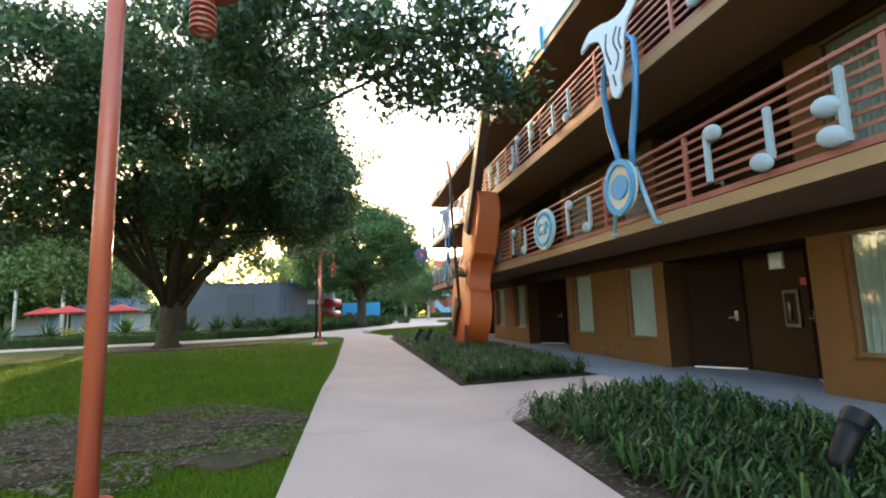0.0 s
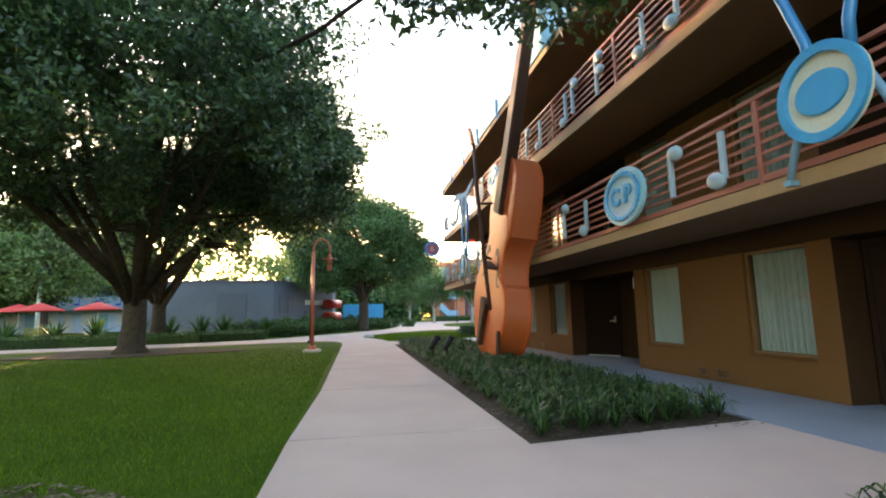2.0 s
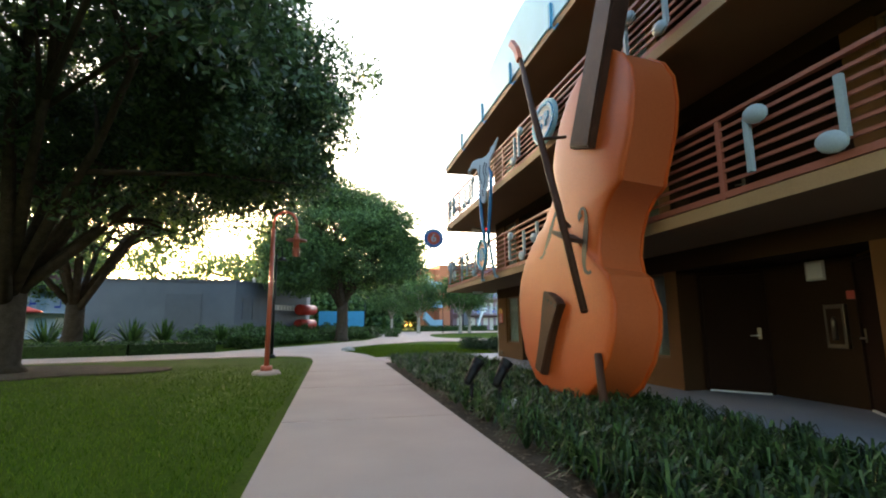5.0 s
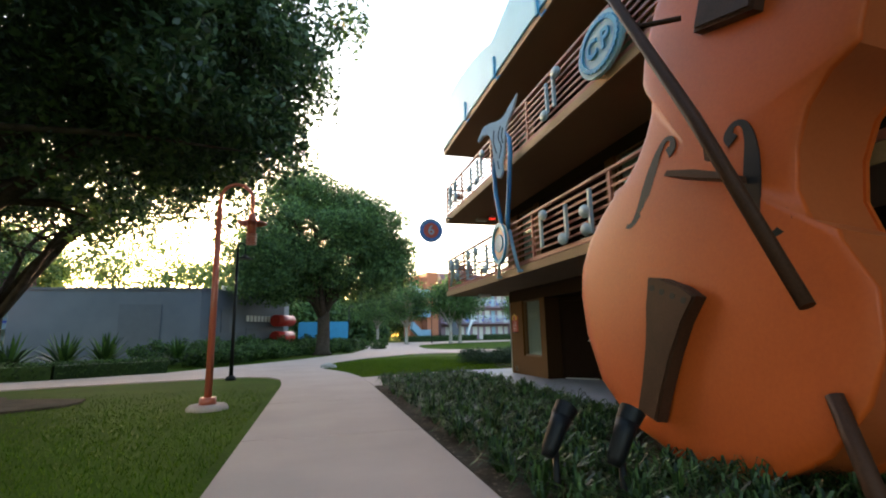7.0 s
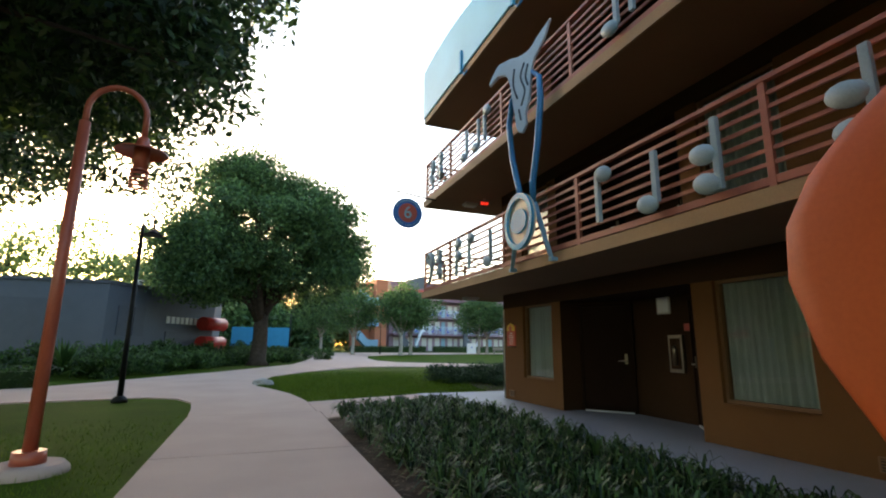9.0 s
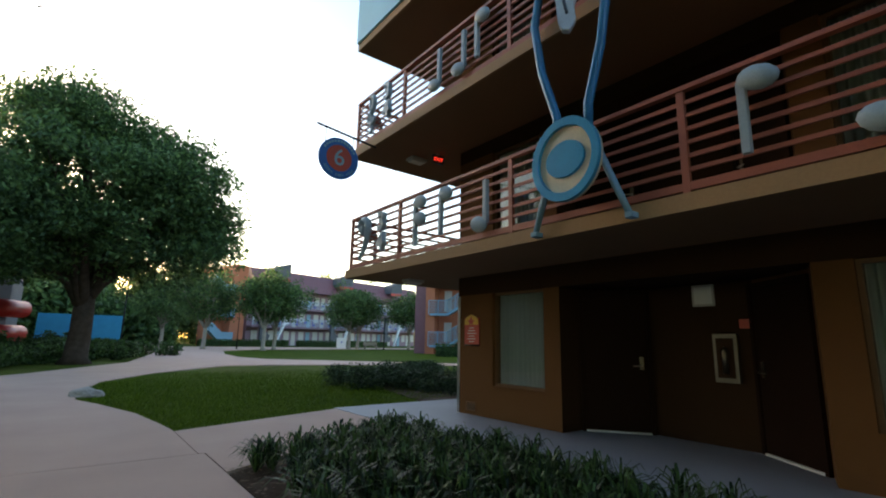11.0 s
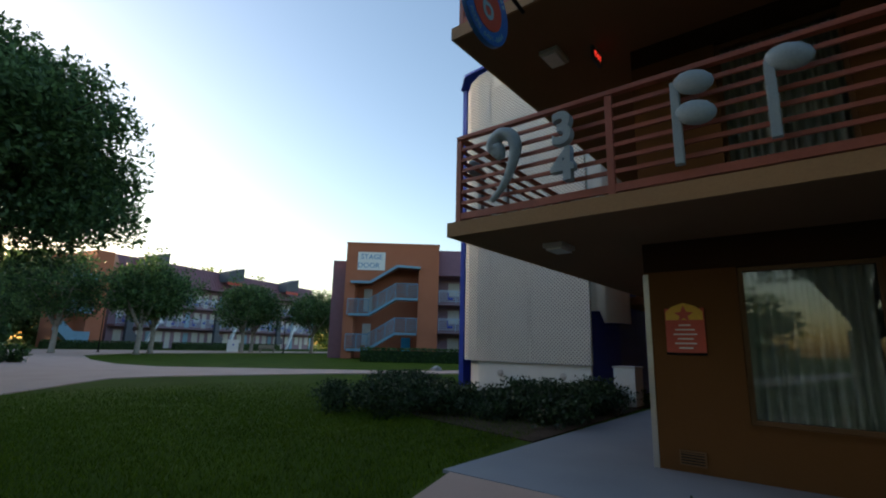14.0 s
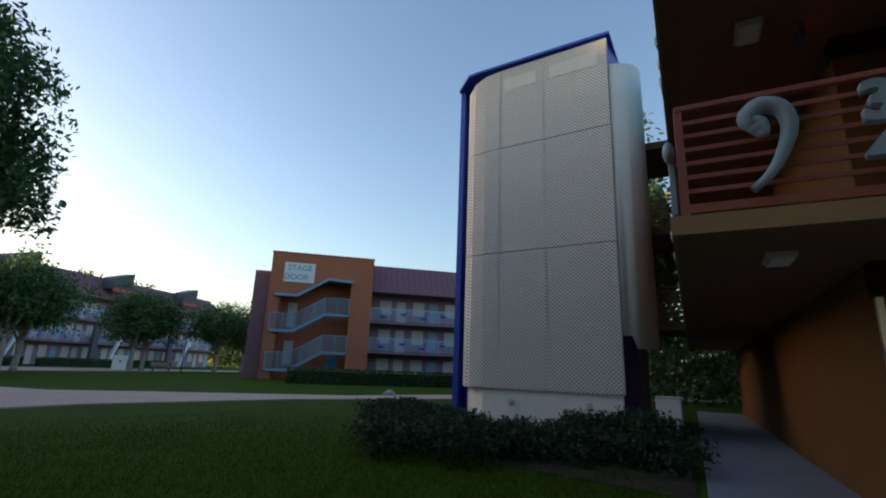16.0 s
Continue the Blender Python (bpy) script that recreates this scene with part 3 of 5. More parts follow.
# ---- notes and signs on the railings ----
def note(kind, y, z, x=RAIL_X - 0.09):
    """Cast note: up = stem above the head, down = stem below it, double = two heads on one stem."""
    t = thing("music_note", "grey-blue painted metal music note fixed to the balcony railing", "music note", (x, y, z), group="notes on the railings")
    t.scale = (0.84, 0.84, 0.84)
    stem_z = {"up": (0.12, 0.86, -0.15), "down": (-0.42, 0.36, 0.16), "double": (0.0, 0.92, -0.16), "eff": (-0.5, 0.42, 0.12)}[kind]
    a, b, sy = stem_z
    part("stem", box(-0.035, 0.035, sy - 0.045, sy + 0.045, a, b, 0.012), M_NOTE, t)
    tilt = pose(0, 0, 0, 18, 0, 0)
    heads = {"up": [(0.0, 0.12)], "down": [(0.0, 0.34)], "double": [(0.0, 0.12), (0.02, 0.5)], "eff": [(-0.06, 0.36), (-0.06, 0.02)]}[kind]
    for hy, hz in heads:
        part("head", ball(0.07, 0.2, 0.135, Matrix.Translation((-0.02, hy, hz)) @ tilt), M_NOTE, t)
    part("rail_clip", box(0.03, 0.075, sy - 0.02, sy + 0.02, 0.2, 0.24), M_RAIL, t)
    return t


Z2, Z3 = FLOORS[1] + 0.06, FLOORS[2] + 0.06
for kind, y in (("up", 14.31), ("down", 15.07), ("eff", 15.80), ("down", 10.81), ("up", 10.07), ("double", 9.27), ("double", 7.95), ("down", 3.12), ("up", 2.34), ("down", -0.62), ("up", -1.37), ("down", -4.95), ("up", -5.66), ("double", -6.5), ("up", -8.2), ("down", -9.0)):
    note(kind, y, Z2 + (0.5 if kind in ("down", "eff") else 0.05))
for kind, y in (("up", 15.45), ("up", 14.82), ("down", 14.25), ("up", 10.5), ("down", 9.95), ("down", 5.22), ("up", 4.52), ("up", 3.0), ("down", 2.38), ("eff", 1.36), ("up", 0.06), ("up", -0.78), ("up", -4.9), ("down", -5.9)):
    note(kind, y, Z3 + (0.5 if kind in ("down", "eff") else 0.05))


for z in (Z2, Z3):
    for kind, x in (("down", 5.4), ("up", 6.3), ("double", 7.3), ("down", 8.6), ("up", 9.6), ("eff", 10.9)):
        n = note(kind, RAIL_N + 0.09, z + (0.5 if kind in ("down", "eff") else 0.05), x)
        n.rotation_euler = (0, 0, radians(-90))


def clef(y, z, treble):
    t = thing("clef", "grey-blue metal treble clef on the railing" if treble else "grey-blue metal bass clef on the railing", "clef", (RAIL_X - 0.09, y, z + 0.06))
    t.scale = (0.86, 0.86, 0.86)
    if treble:
        pts = [(0.0, 0.3), (0.1, 0.38), (0.13, 0.28), (0.02, 0.2), (-0.1, 0.3), (-0.06, 0.46), (0.1, 0.62), (0.12, 0.82), (0.03, 0.92), (-0.03, 0.78), (0.0, 0.45), (0.05, 0.1), (0.0, 0.0), (-0.1, 0.06)]
    else:
        pts = [(-0.18, 0.66), (-0.1, 0.62), (-0.12, 0.74), (-0.2, 0.74), (-0.22, 0.82), (-0.1, 0.92), (0.06, 0.86), (0.12, 0.68), (0.06, 0.45), (-0.06, 0.22), (-0.24, 0.04)]
    pts = [tuple(q) for q in flowing(pts, 4)]
    rad = [(0.028 if treble else 0.04) + (0.03 if treble else 0.05) * math.sin(math.pi * min(1, k / (len(pts) - 1) * 1.05)) for k in range(len(pts))]
    part("curl", tube([(0, -u, v) for u, v in pts], rad, 12), M_NOTE, t)
    if not treble:
        part("dot", ball(0.06, 0.1, 0.1, Matrix.Translation((-0.01, 0.15, 0.71))), M_NOTE, t)
    return t


clef(17.62, Z2, False)
clef(17.62, Z3, True)
for z in (Z2, Z3):
    t = thing("time_signature", "grey-blue metal three-four time signature on the railing", "time signature", (RAIL_X - 0.12, 16.95, z))
    for ch, h in (("3", 0.68), ("4", 0.29)):
        writing("figure", ch, 0.46, M_NOTE, t, Matrix.Translation((0, 0, h)) @ FACE_WEST, 0.045, weight=0.018)
    for h in (0.3, 0.72):
        part("bracket", box(0.0, 0.13, -0.05, 0.05, h - 0.015, h + 0.015), M_RAIL, t)


def guitar_ornament(y, z):
    """Feet on the slab edge, a round medallion, two curving blue arms and a jagged silver head one storey up."""
    g = thing("guitar_ornament", "blue-armed guitar ornament with a round medallion and silver head", "ornament", (SLAB_X - 0.1, y, z), group="guitar ornaments")
    for s in (-1, 1):
        part("leg", tube([(0.02, s * 0.62, 0.0), (-0.0, s * 0.5, 0.3), (-0.0, s * 0.22, 1.0)], [0.034, 0.04, 0.04], 8), M_RAILBLUE, g, "grey-blue lower leg")
        part("arm", tube([(-0.02, s * 0.2, 0.95), (-0.03, s * 0.22, 1.35), (-0.04, s * 0.42, 2.0), (-0.03, s * 0.53, 2.7), (0.0, s * 0.47, 3.15), (0.02, s * 0.22, 3.4)], [0.05, 0.055, 0.055, 0.055, 0.05, 0.03], 10), M_BLUE, g, "glossy blue curved arm")
        part("foot", box(-0.02, 0.1, s * 0.62 - 0.045, s * 0.62 + 0.045, -0.03, 0.03, 0.01), M_RAILBLUE, g)
    d = part("medallion", plate(ellipse(0.44, 0.47, 40), 0.05, Matrix.Translation((-0.12, 0, 0.72)) @ FACE_WEST, 0.01), M_CREAM, g, "cream oval medallion with blue ring")
    part("ring", ring_plate(0.45, 0.48, 0.8, 0.05, Matrix.Translation((-0.165, 0, 0.72)) @ FACE_WEST), M_CYAN, d)
    part("disc", plate(ellipse(0.26, 0.21, 28), 0.03, Matrix.Translation((-0.172, 0, 0.72)) @ FACE_WEST, 0.006), M_CYAN, d)
    # a long skull-like head: tapering muzzle, two swept horns, carved slots
    place = Matrix.Translation((-0.06, 0, 3.05)) @ pose(0, 0, 0, 0, 0, 30) @ FACE_WEST
    face = flowing([(0.02, -0.74), (0.1, -0.6), (0.09, -0.4), (0.17, -0.15), (0.2, 0.15), (0.24, 0.42)], 3) + flowing([(0.3, 0.6), (0.48, 0.86), (0.62, 1.22)], 3) + flowing([(0.42, 1.02), (0.2, 0.78), (-0.02, 0.72), (-0.2, 0.74)], 3) + flowing([(-0.42, 0.72), (-0.6, 0.5), (-0.64, 0.36)], 3) + flowing([(-0.46, 0.48), (-0.28, 0.44), (-0.2, 0.2), (-0.16, -0.1), (-0.12, -0.35), (-0.1, -0.6), (-0.05, -0.72)], 3)
    h = part("head", plate([tuple(q) for q in face], 0.07, place, 0.012), M_SILVER, g, "horned silver-white head")
    for pts in ([(0.1, 0.55), (0.02, 0.3), (0.1, 0.02), (0.02, -0.25)], [(-0.1, 0.5), (-0.13, 0.2), (-0.05, -0.1)], [(0.17, 0.5), (0.12, 0.28), (0.16, 0.1)], [(-0.03, -0.3), (0.01, -0.52)]):
        b = tube([tuple(q) + (0.066,) for q in flowing(pts, 3)], 0.02, 6)
        b.transform(place)
        part("groove", b, M_SHEDDARK, h)
    return g


guitar_ornament(-3.05, 2.57)
guitar_ornament(12.63, 2.57)
cp = thing("letter_disc", "pale aqua oval disc with a blue beaded ring and letters", "sign", (RAIL_X - 0.12, 0.72, 3.22), group="letter discs")
part("disc", plate(ellipse(0.63, 0.5, 48), 0.06, FACE_WEST, 0.012), M_PALEBLUE, cp)
part("bracket", box(0.0, 0.13, -0.3, 0.3, -0.06, -0.02), M_RAIL, cp)
part("ring", ring_plate(0.52, 0.405, 0.86, 0.03, Matrix.Translation((-0.058, 0, 0)) @ FACE_WEST), M_CYAN, cp)
for k in range(28):
    a = k * math.tau / 28
    part("bead", plate(ellipse(0.05, 0.042, 10, 0.5 * math.cos(a), 0.385 * math.sin(a)), 0.034, Matrix.Translation((-0.058, 0, 0)) @ FACE_WEST), M_CYAN, cp)
for ch, u in (("C", -0.18), ("P", 0.19)):
    writing("letter", ch, 0.42, M_CYAN, cp, Matrix.Translation((-0.062, -u, 0)) @ FACE_WEST, 0.03, weight=0.014)

copy_thing(cp, Matrix.Translation((RAIL_X - 0.12, 8.4, 5.72)))

# round hanging sign
s6 = thing("hanging_sign", "round blue and red hanging sign with a white six", "sign", (4.10, 17.42, 4.62))
part("rod", tube([(0.78, 0, 0.43), (-0.46, 0, 0.58)], 0.022, 8), M_BLACK, s6)
for u in (-0.28, 0.28):
    part("hanger", tube([(u, 0, 0.2), (u, 0, 0.52 - 0.06 * u)], 0.008, 6), M_BLACK, s6)
d = part("disc", plate(ellipse(0.4, 0.4, 48), 0.05, Matrix.Translation((0, 0.025, 0)) @ FACE_SOUTH, 0.006), M_SIGNBLUE, s6)
part("centre", plate(ellipse(0.255, 0.255, 40), 0.006, Matrix.Translation((0, -0.025, 0)) @ FACE_SOUTH), M_SIGNRED, d)
writing("figure", "6", 0.46, M_PALEBLUE, d, Matrix.Translation((0, -0.033, 0)) @ FACE_SOUTH, 0.004)
for k, ch in enumerate("ROOMS 6401-6664"):
    a = radians(215 + k * 110 / 14)
    writing("letter", ch, 0.075, M_PALEBLUE, d, Matrix.Translation((0.335 * math.cos(a), -0.028, 0.335 * math.sin(a))) @ FACE_SOUTH @ pose(0, 0, 0, 0, 0, math.degrees(a) + 90), 0.003)
for k in range(12):
    a = radians(150 - k * 120 / 11)
    part("letter_bar", plate([(-0.02, -0.022), (0.02, -0.022), (0.02, 0.022), (-0.02, 0.022)], 0.004, Matrix.Translation((0.335 * math.cos(a), -0.026, 0.335 * math.sin(a))) @ FACE_SOUTH @ pose(0, 0, 0, 0, 0, math.degrees(a) - 90)), M_PALEBLUE, d)

# ---- planting ----
def strap_bed(name, label, inside, spacing, size, seed, blades=26):
    """Lilyturf: tufts of arching strap leaves, inside a plan test over a box."""
    (x0, x1, y0, y1), test = inside
    r = np.random.default_rng(seed)
    out = []
    for gx in np.arange(x0, x1, spacing):
        for gy in np.arange(y0, y1, spacing):
            px, py = gx + r.uniform(-0.5, 0.5) * spacing, gy + r.uniform(-0.5, 0.5) * spacing
            if not test(px, py):
                continue
            s = size * r.uniform(0.75, 1.2)
            n = blades
            az = r.uniform(0, 2 * np.pi, n)
            reach = s * r.uniform(0.3, 1.2, n)
            tall = s * r.uniform(0.65, 1.1, n) * (1.15 - 0.42 * reach / s)
            wid = r.uniform(0.007, 0.0135, n)
            c, sn = np.cos(az), np.sin(az)
            ring = []
            for u in (0.0, 0.4, 0.75, 1.0):
                rad = reach * (u ** 1.25)
                hh = tall * (np.sin(u * np.pi * 0.78)) - 0.02
                w = wid * (1.0, 1.0, 0.8, 0.12)[(0.0, 0.4, 0.75, 1.0).index(u)]
                cx, cy = px + c * rad, py + sn * rad
                ring.append((np.stack([cx - sn * w, cy + c * w, hh], 1), np.stack([cx + sn * w, cy - c * w, hh], 1)))
            for (a0, b0), (a1, b1) in zip(ring, ring[1:]):
                out.append(np.stack([a0, b0, b1, a1], 1).reshape(-1, 3))
    ob = quads(name, np.concatenate(out), 4, M_STRAP)
    return tagged(ob, label, "ground cover", kind="stuff")


def in_bed1(x, y):
    return 2.14 < x < 4.62 and -1.75 + 0.1 * (x - 2) < y < 14.6 + 0.55 * (x - 2.0) and not (3.45 < x < 4.6 and 5.7 < y < 7.4)


def in_bed2(x, y):
    return 2.15 < x < 4.6 and -15 < y < -4.75 + 0.36 * (x - 2)


bed1 = [(1.95, -1.98), (4.72, -1.66), (4.72, 16.22), (1.95, 14.7)]
bed2 = [(1.95, -15.5), (4.72, -15.5), (4.72, -3.66), (1.95, -4.78)]
for nm, o in (("bed_soil_1", bed1), ("bed_soil_2", bed2)):
    tagged(part(nm, sheet(o, -0.1, -0.012), M_SOIL), "dark mulched planting bed soil", "bed", kind="structure")
strap_bed("lilyturf", "dark green arching lilyturf filling the long bed", ((1.95, 4.72, -2.0, 16.3), in_bed1), 0.21, 0.32, 3, 27)
strap_bed("lilyturf", "dark green arching lilyturf in the near bed", ((1.95, 4.72, -9.8, -3.6), in_bed2), 0.24, 0.35, 4, 27)


def chips(name, label, test, bounds, count, seed, zz=-0.01):
    r = np.random.default_rng(seed)
    p = np.stack([r.uniform(bounds[0], bounds[1], count), r.uniform(bounds[2], bounds[3], count)], 1)
    p = p[[test(a, b) for a, b in p]]
    n = len(p)
    a, l, w = r.uniform(0, 6.28, n), r.uniform(0.012, 0.04, n), r.uniform(0.006, 0.014, n)
    tz = r.uniform(-0.3, 0.3, n)
    out = np.zeros((n, 4, 3))
    for k, (u, v) in enumerate(((-1, -1), (1, -1), (1, 1), (-1, 1))):
        out[:, k, 0] = p[:, 0] + np.cos(a) * l * u - np.sin(a) * w * v
        out[:, k, 1] = p[:, 1] + np.sin(a) * l * u + np.cos(a) * w * v
        out[:, k, 2] = zz + 0.012 + l * tz * u * 0.5
    return tagged(quads(name, out.reshape(-1, 3), 4, M_CHIP), label, "mulch", kind="stuff")


chips("bark_mulch", "brown bark chips scattered over the bed", lambda x, y: -1.98 < y < 14.9 or x > 3, (1.96, 4.7, -1.9, 16), 9000, 7)
chips("bark_mulch", "brown bark chips scattered over the near bed", lambda x, y: True, (1.96, 4.7, -9.5, -4.2), 5000, 8)


def blob(cx, cy, r0, seed, n=28, sx=1.0, sy=1.0):
    r = np.random.default_rng(seed)
    ph = r.uniform(0, 6.28, 4)
    return [(cx + sx * r0 * (1 + 0.13 * math.sin(3 * a + ph[0]) + 0.08 * math.sin(5 * a + ph[1]) + 0.05 * math.sin(9 * a + ph[2])) * math.cos(a), cy + sy * r0 * (1 + 0.13 * math.sin(3 * a + ph[0]) + 0.08 * math.sin(5 * a + ph[1]) + 0.05 * math.sin(9 * a + ph[2])) * math.sin(a)) for a in (k * math.tau / n for k in range(n))]


OAK = (-8.35, 14.15)
tagged(part("tree_ring_soil", sheet(blob(*OAK, 2.9, 2, sx=1.25, sy=0.8), -0.1, 0.012), M_SOIL), "round of bare dark mulch at the tree foot", "soil", kind="structure")
worn = thing("bare_soil", "worn patches of bare leaf-strewn soil in the lawn", "soil", kind="structure")
for k, (x, y, r0) in enumerate(((-3.6, -3.9, 0.8), (-2.3, -4.4, 0.6), (-1.2, -3.6, 0.5), (-4.6, -4.6, 0.7), (-1.0, -5.3, 0.35), (-3.0, -5.3, 0.5), (-2.6, -3.1, 0.35), (-5.6, -3.7, 0.8))):
    part("soil_patch", sheet(blob(x, y, r0, 60 + k, sx=1.5, sy=0.8), -0.1, -0.004 + 0.0015 * k), M_WORN, worn)
chips("leaf_litter", "dry leaf litter on the bare patch", lambda x, y: ((x + 2.7) / 2.9) ** 2 + ((y + 4.2) / 1.7) ** 2 < 1 + 0.4 * math.sin(3 * x + 2 * y), (-6, -0.45, -6.2, -2.2), 9000, 9, 0.004)


def lawn_blades(name, test, bounds, count, seed, h=0.05):
    r = np.random.default_rng(seed)
    p = np.stack([r.uniform(bounds[0], bounds[1], count), r.uniform(bounds[2], bounds[3], count)], 1)
    far = np.maximum(np.abs(p[:, 0] - (bounds[0] + bounds[1]) / 2) / (bounds[1] - bounds[0]) * 0, (p[:, 1] - bounds[2]) / (bounds[3] - bounds[2]))
    p = p[r.uniform(0, 1, count) > far ** 2]
    p = p[[test(a, b) for a, b in p]]
    n = len(p)
    a, hh, w = r.uniform(0, 6.28, n), h * r.uniform(0.5, 1.3, n), r.uniform(0.003, 0.006, n)
    ln = hh * r.uniform(0.1, 0.9, n)
    az = r.uniform(0, 6.28, n)
    out = np.zeros((n, 3, 3))
    out[:, 0] = np.stack([p[:, 0] - np.cos(a) * w, p[:, 1] - np.sin(a) * w, np.full(n, -0.03)], 1)
    out[:, 1] = np.stack([p[:, 0] + np.cos(a) * w, p[:, 1] + np.sin(a) * w, np.full(n, -0.03)], 1)
    out[:, 2] = np.stack([p[:, 0] + np.cos(az) * ln, p[:, 1] + np.sin(az) * ln, hh - 0.03], 1)
    return tagged(quads(name, out.reshape(-1, 3), 3, M_BLADE), "short green lawn grass blades", "grass", kind="stuff")


lawn_blades("lawn_blades", lambda x, y: x < -0.46 and (((x + 2.9) / 3.0) ** 2 + ((y + 4.0) / 1.8) ** 2 > 0.75 + 0.5 * math.sin(4 * x + 3 * y) or random.random() < 0.55), (-11, -0.44, -9, 16.0), 270000, 21)
lawn_blades("lawn_blades", lambda x, y: y > 17.5 + 0.3 * (x - 2) - 0.15 * max(0, x - 5) and x > 0.04 + np.interp(y, (17.4, 18.0, 19.4, 21.0, 22.0, 23.5, 26.3, 29.4, 31.0), (1.86, 1.8, 1.6, 1.15, 0.8, 0.85, 1.4, 3.0, 4.3)) and random.random() > max(0, (x - 6) / 5.5), (0.7, 11.5, 17.4, 30.5), 170000, 22)


def leaves(name, centres, per, spread, size, material, parent, seed, flat=0.75):
    """Leaves scattered in soft clumps about the given centres, each a small folded blade."""
    r = np.random.default_rng(seed)
    c = np.repeat(np.asarray(centres), per, axis=0)
    n = len(c)
    p = c + np.clip(r.normal(0, 1, (n, 3)), -1.5, 1.5) * np.array([spread, spread, spread * flat])
    d = r.normal(0, 1, (n, 3))
    d /= np.linalg.norm(d, axis=1)[:, None]
    e = np.cross(d, r.normal(0, 1, (n, 3)))
    e /= np.linalg.norm(e, axis=1)[:, None]
    s = size * r.uniform(0.6, 1.3, (n, 1))
    out = np.stack([p - d * s, p + e * s * 0.42, p + d * s, p - e * s * 0.42], 1)
    return quads(name, out.reshape(-1, 3), 4, material, parent)


def limb_tree(name, label, at, trunk_r, fork_z, crown, seed, leaf_mat, bark, n_clump, per, leaf, limbs=7, spread=0.5, hollow=0.35, group="", low=None, lobes=(), airy=0.0, girth=0.62):
    """A trunk, limbs reaching into the crown and clumps of leaves. crown: centre (relative), radii."""
    r = np.random.default_rng(seed)
    t = thing(name, label, "tree", (at[0], at[1], 0), group=group)
    (cx, cy, cz), (rx, ry, rz) = crown
    bm = tube([(0, 0, -0.05), (0.0, 0.0, 0.25), (0.05, 0.0, fork_z * 0.5), (0.02, 0.04, fork_z)], [trunk_r * 1.7, trunk_r * 1.15, trunk_r, trunk_r * 0.95], 12)
    part("trunk", bm, bark, t)
    tips = []
    for k in range(limbs):
        a = k * math.tau / limbs + r.uniform(-0.3, 0.3)
        el = r.uniform(0.15, 0.8)
        end = Vector((cx + rx * 0.8 * math.cos(a) * math.cos(el), cy + ry * 0.8 * math.sin(a) * math.cos(el), cz - rz * 0.2 + rz * 0.85 * math.sin(el)))
        st = Vector((0, 0, fork_z * r.uniform(0.75, 1.0)))
        mid = st.lerp(end, 0.45) + Vector((r.normal(0, 0.3), r.normal(0, 0.3), r.uniform(0.1, 0.6)))
        q = st.lerp(mid, 0.5) + Vector((0, 0, r.uniform(-0.1, 0.25)))
        m2 = mid.lerp(end, 0.5) + Vector((r.normal(0, 0.3), r.normal(0, 0.3), 0.15))
        b = tube([st, q, mid, m2, end], [trunk_r * girth, trunk_r * girth * 0.8, trunk_r * girth * 0.55, trunk_r * girth * 0.33, 0.015], 8)
        for j in range(4):
            s0 = (q.lerp(mid, r.uniform(0.3, 1)), mid.lerp(m2, r.uniform(0, 1)), mid.lerp(m2, r.uniform(0, 1)), m2.lerp(end, r.uniform(0, 0.8)))[j]
            e0 = s0 + Vector((r.normal(0, 1), r.normal(0, 1), r.uniform(-0.2, 0.9))) * (0.28 * min(rx, ry))
            tube([s0, s0.lerp(e0, 0.5) + Vector((0, 0, 0.15)), e0], [trunk_r * 0.2, trunk_r * 0.12, 0.012], 6, bm=b)
            tips.append(e0)
        tips.append(end)
        part("limb", b, bark, t)
    cs = []
    while len(cs) < n_clump:
        v = r.normal(0, 1, 3)
        v /= np.linalg.norm(v)
        rad = r.uniform(hollow, 1.0) ** 0.6
        lump = 1 + 0.16 * math.sin(v[0] * 5 + seed) + 0.13 * math.sin(v[1] * 6 + 2 * seed) + 0.1 * math.sin(v[2] * 7)
        p = np.array([cx + rx * v[0] * rad * lump, cy + ry * v[1] * rad * lump, cz + rz * v[2] * rad * lump])
        if low is not None and (p[2] < low + r.normal(0, 0.35) or (p[2] < low + airy and r.uniform() < 0.6)):
            continue
        cs.append(p)
    for (lx, ly, lz), (ax, ay, az), n in lobes:
        far = math.hypot(lx, ly) > 12
        if far:
            way, girths = [Vector((lx * 0.45, ly * 0.45, lz + 1.6)), Vector((lx * 0.75, ly * 0.72, lz + 0.9)), Vector((lx, ly, lz + 0.35)), Vector((lx * 1.1, ly * 1.06, lz + 0.1))], [0.07, 0.05, 0.03, 0.01]
        else:
            way, girths = [Vector((0, 0, fork_z)), Vector((lx * 0.35, ly * 0.35, fork_z + (lz - fork_z) * 0.6)), Vector((lx * 0.7, ly * 0.7, lz - 0.6)), Vector((lx * 1.12, ly * 1.12, lz))], [trunk_r * girth * 0.8, trunk_r * girth * 0.6, trunk_r * girth * 0.4, 0.03]
        b = tube(way, girths, 8)
        for j in range(6):
            s0 = way[2].lerp(way[3], r.uniform(0, 0.9))
            tube([s0, s0 + Vector((r.normal(0, 1) * ax * 0.5, r.normal(0, 1) * ay * 0.5, r.normal(0, 0.3)))], [trunk_r * 0.1, 0.012], 6, bm=b)
        part("limb", b, bark, t)
        for _ in range(n):
            v = r.normal(0, 1, 3)
            v *= r.uniform(0.2, 1.0) ** 0.5 / np.linalg.norm(v)
            cs.append(np.array([lx + ax * v[0], ly + ay * v[1], lz + az * v[2]]))
    cs += [np.array(p) for p in tips]
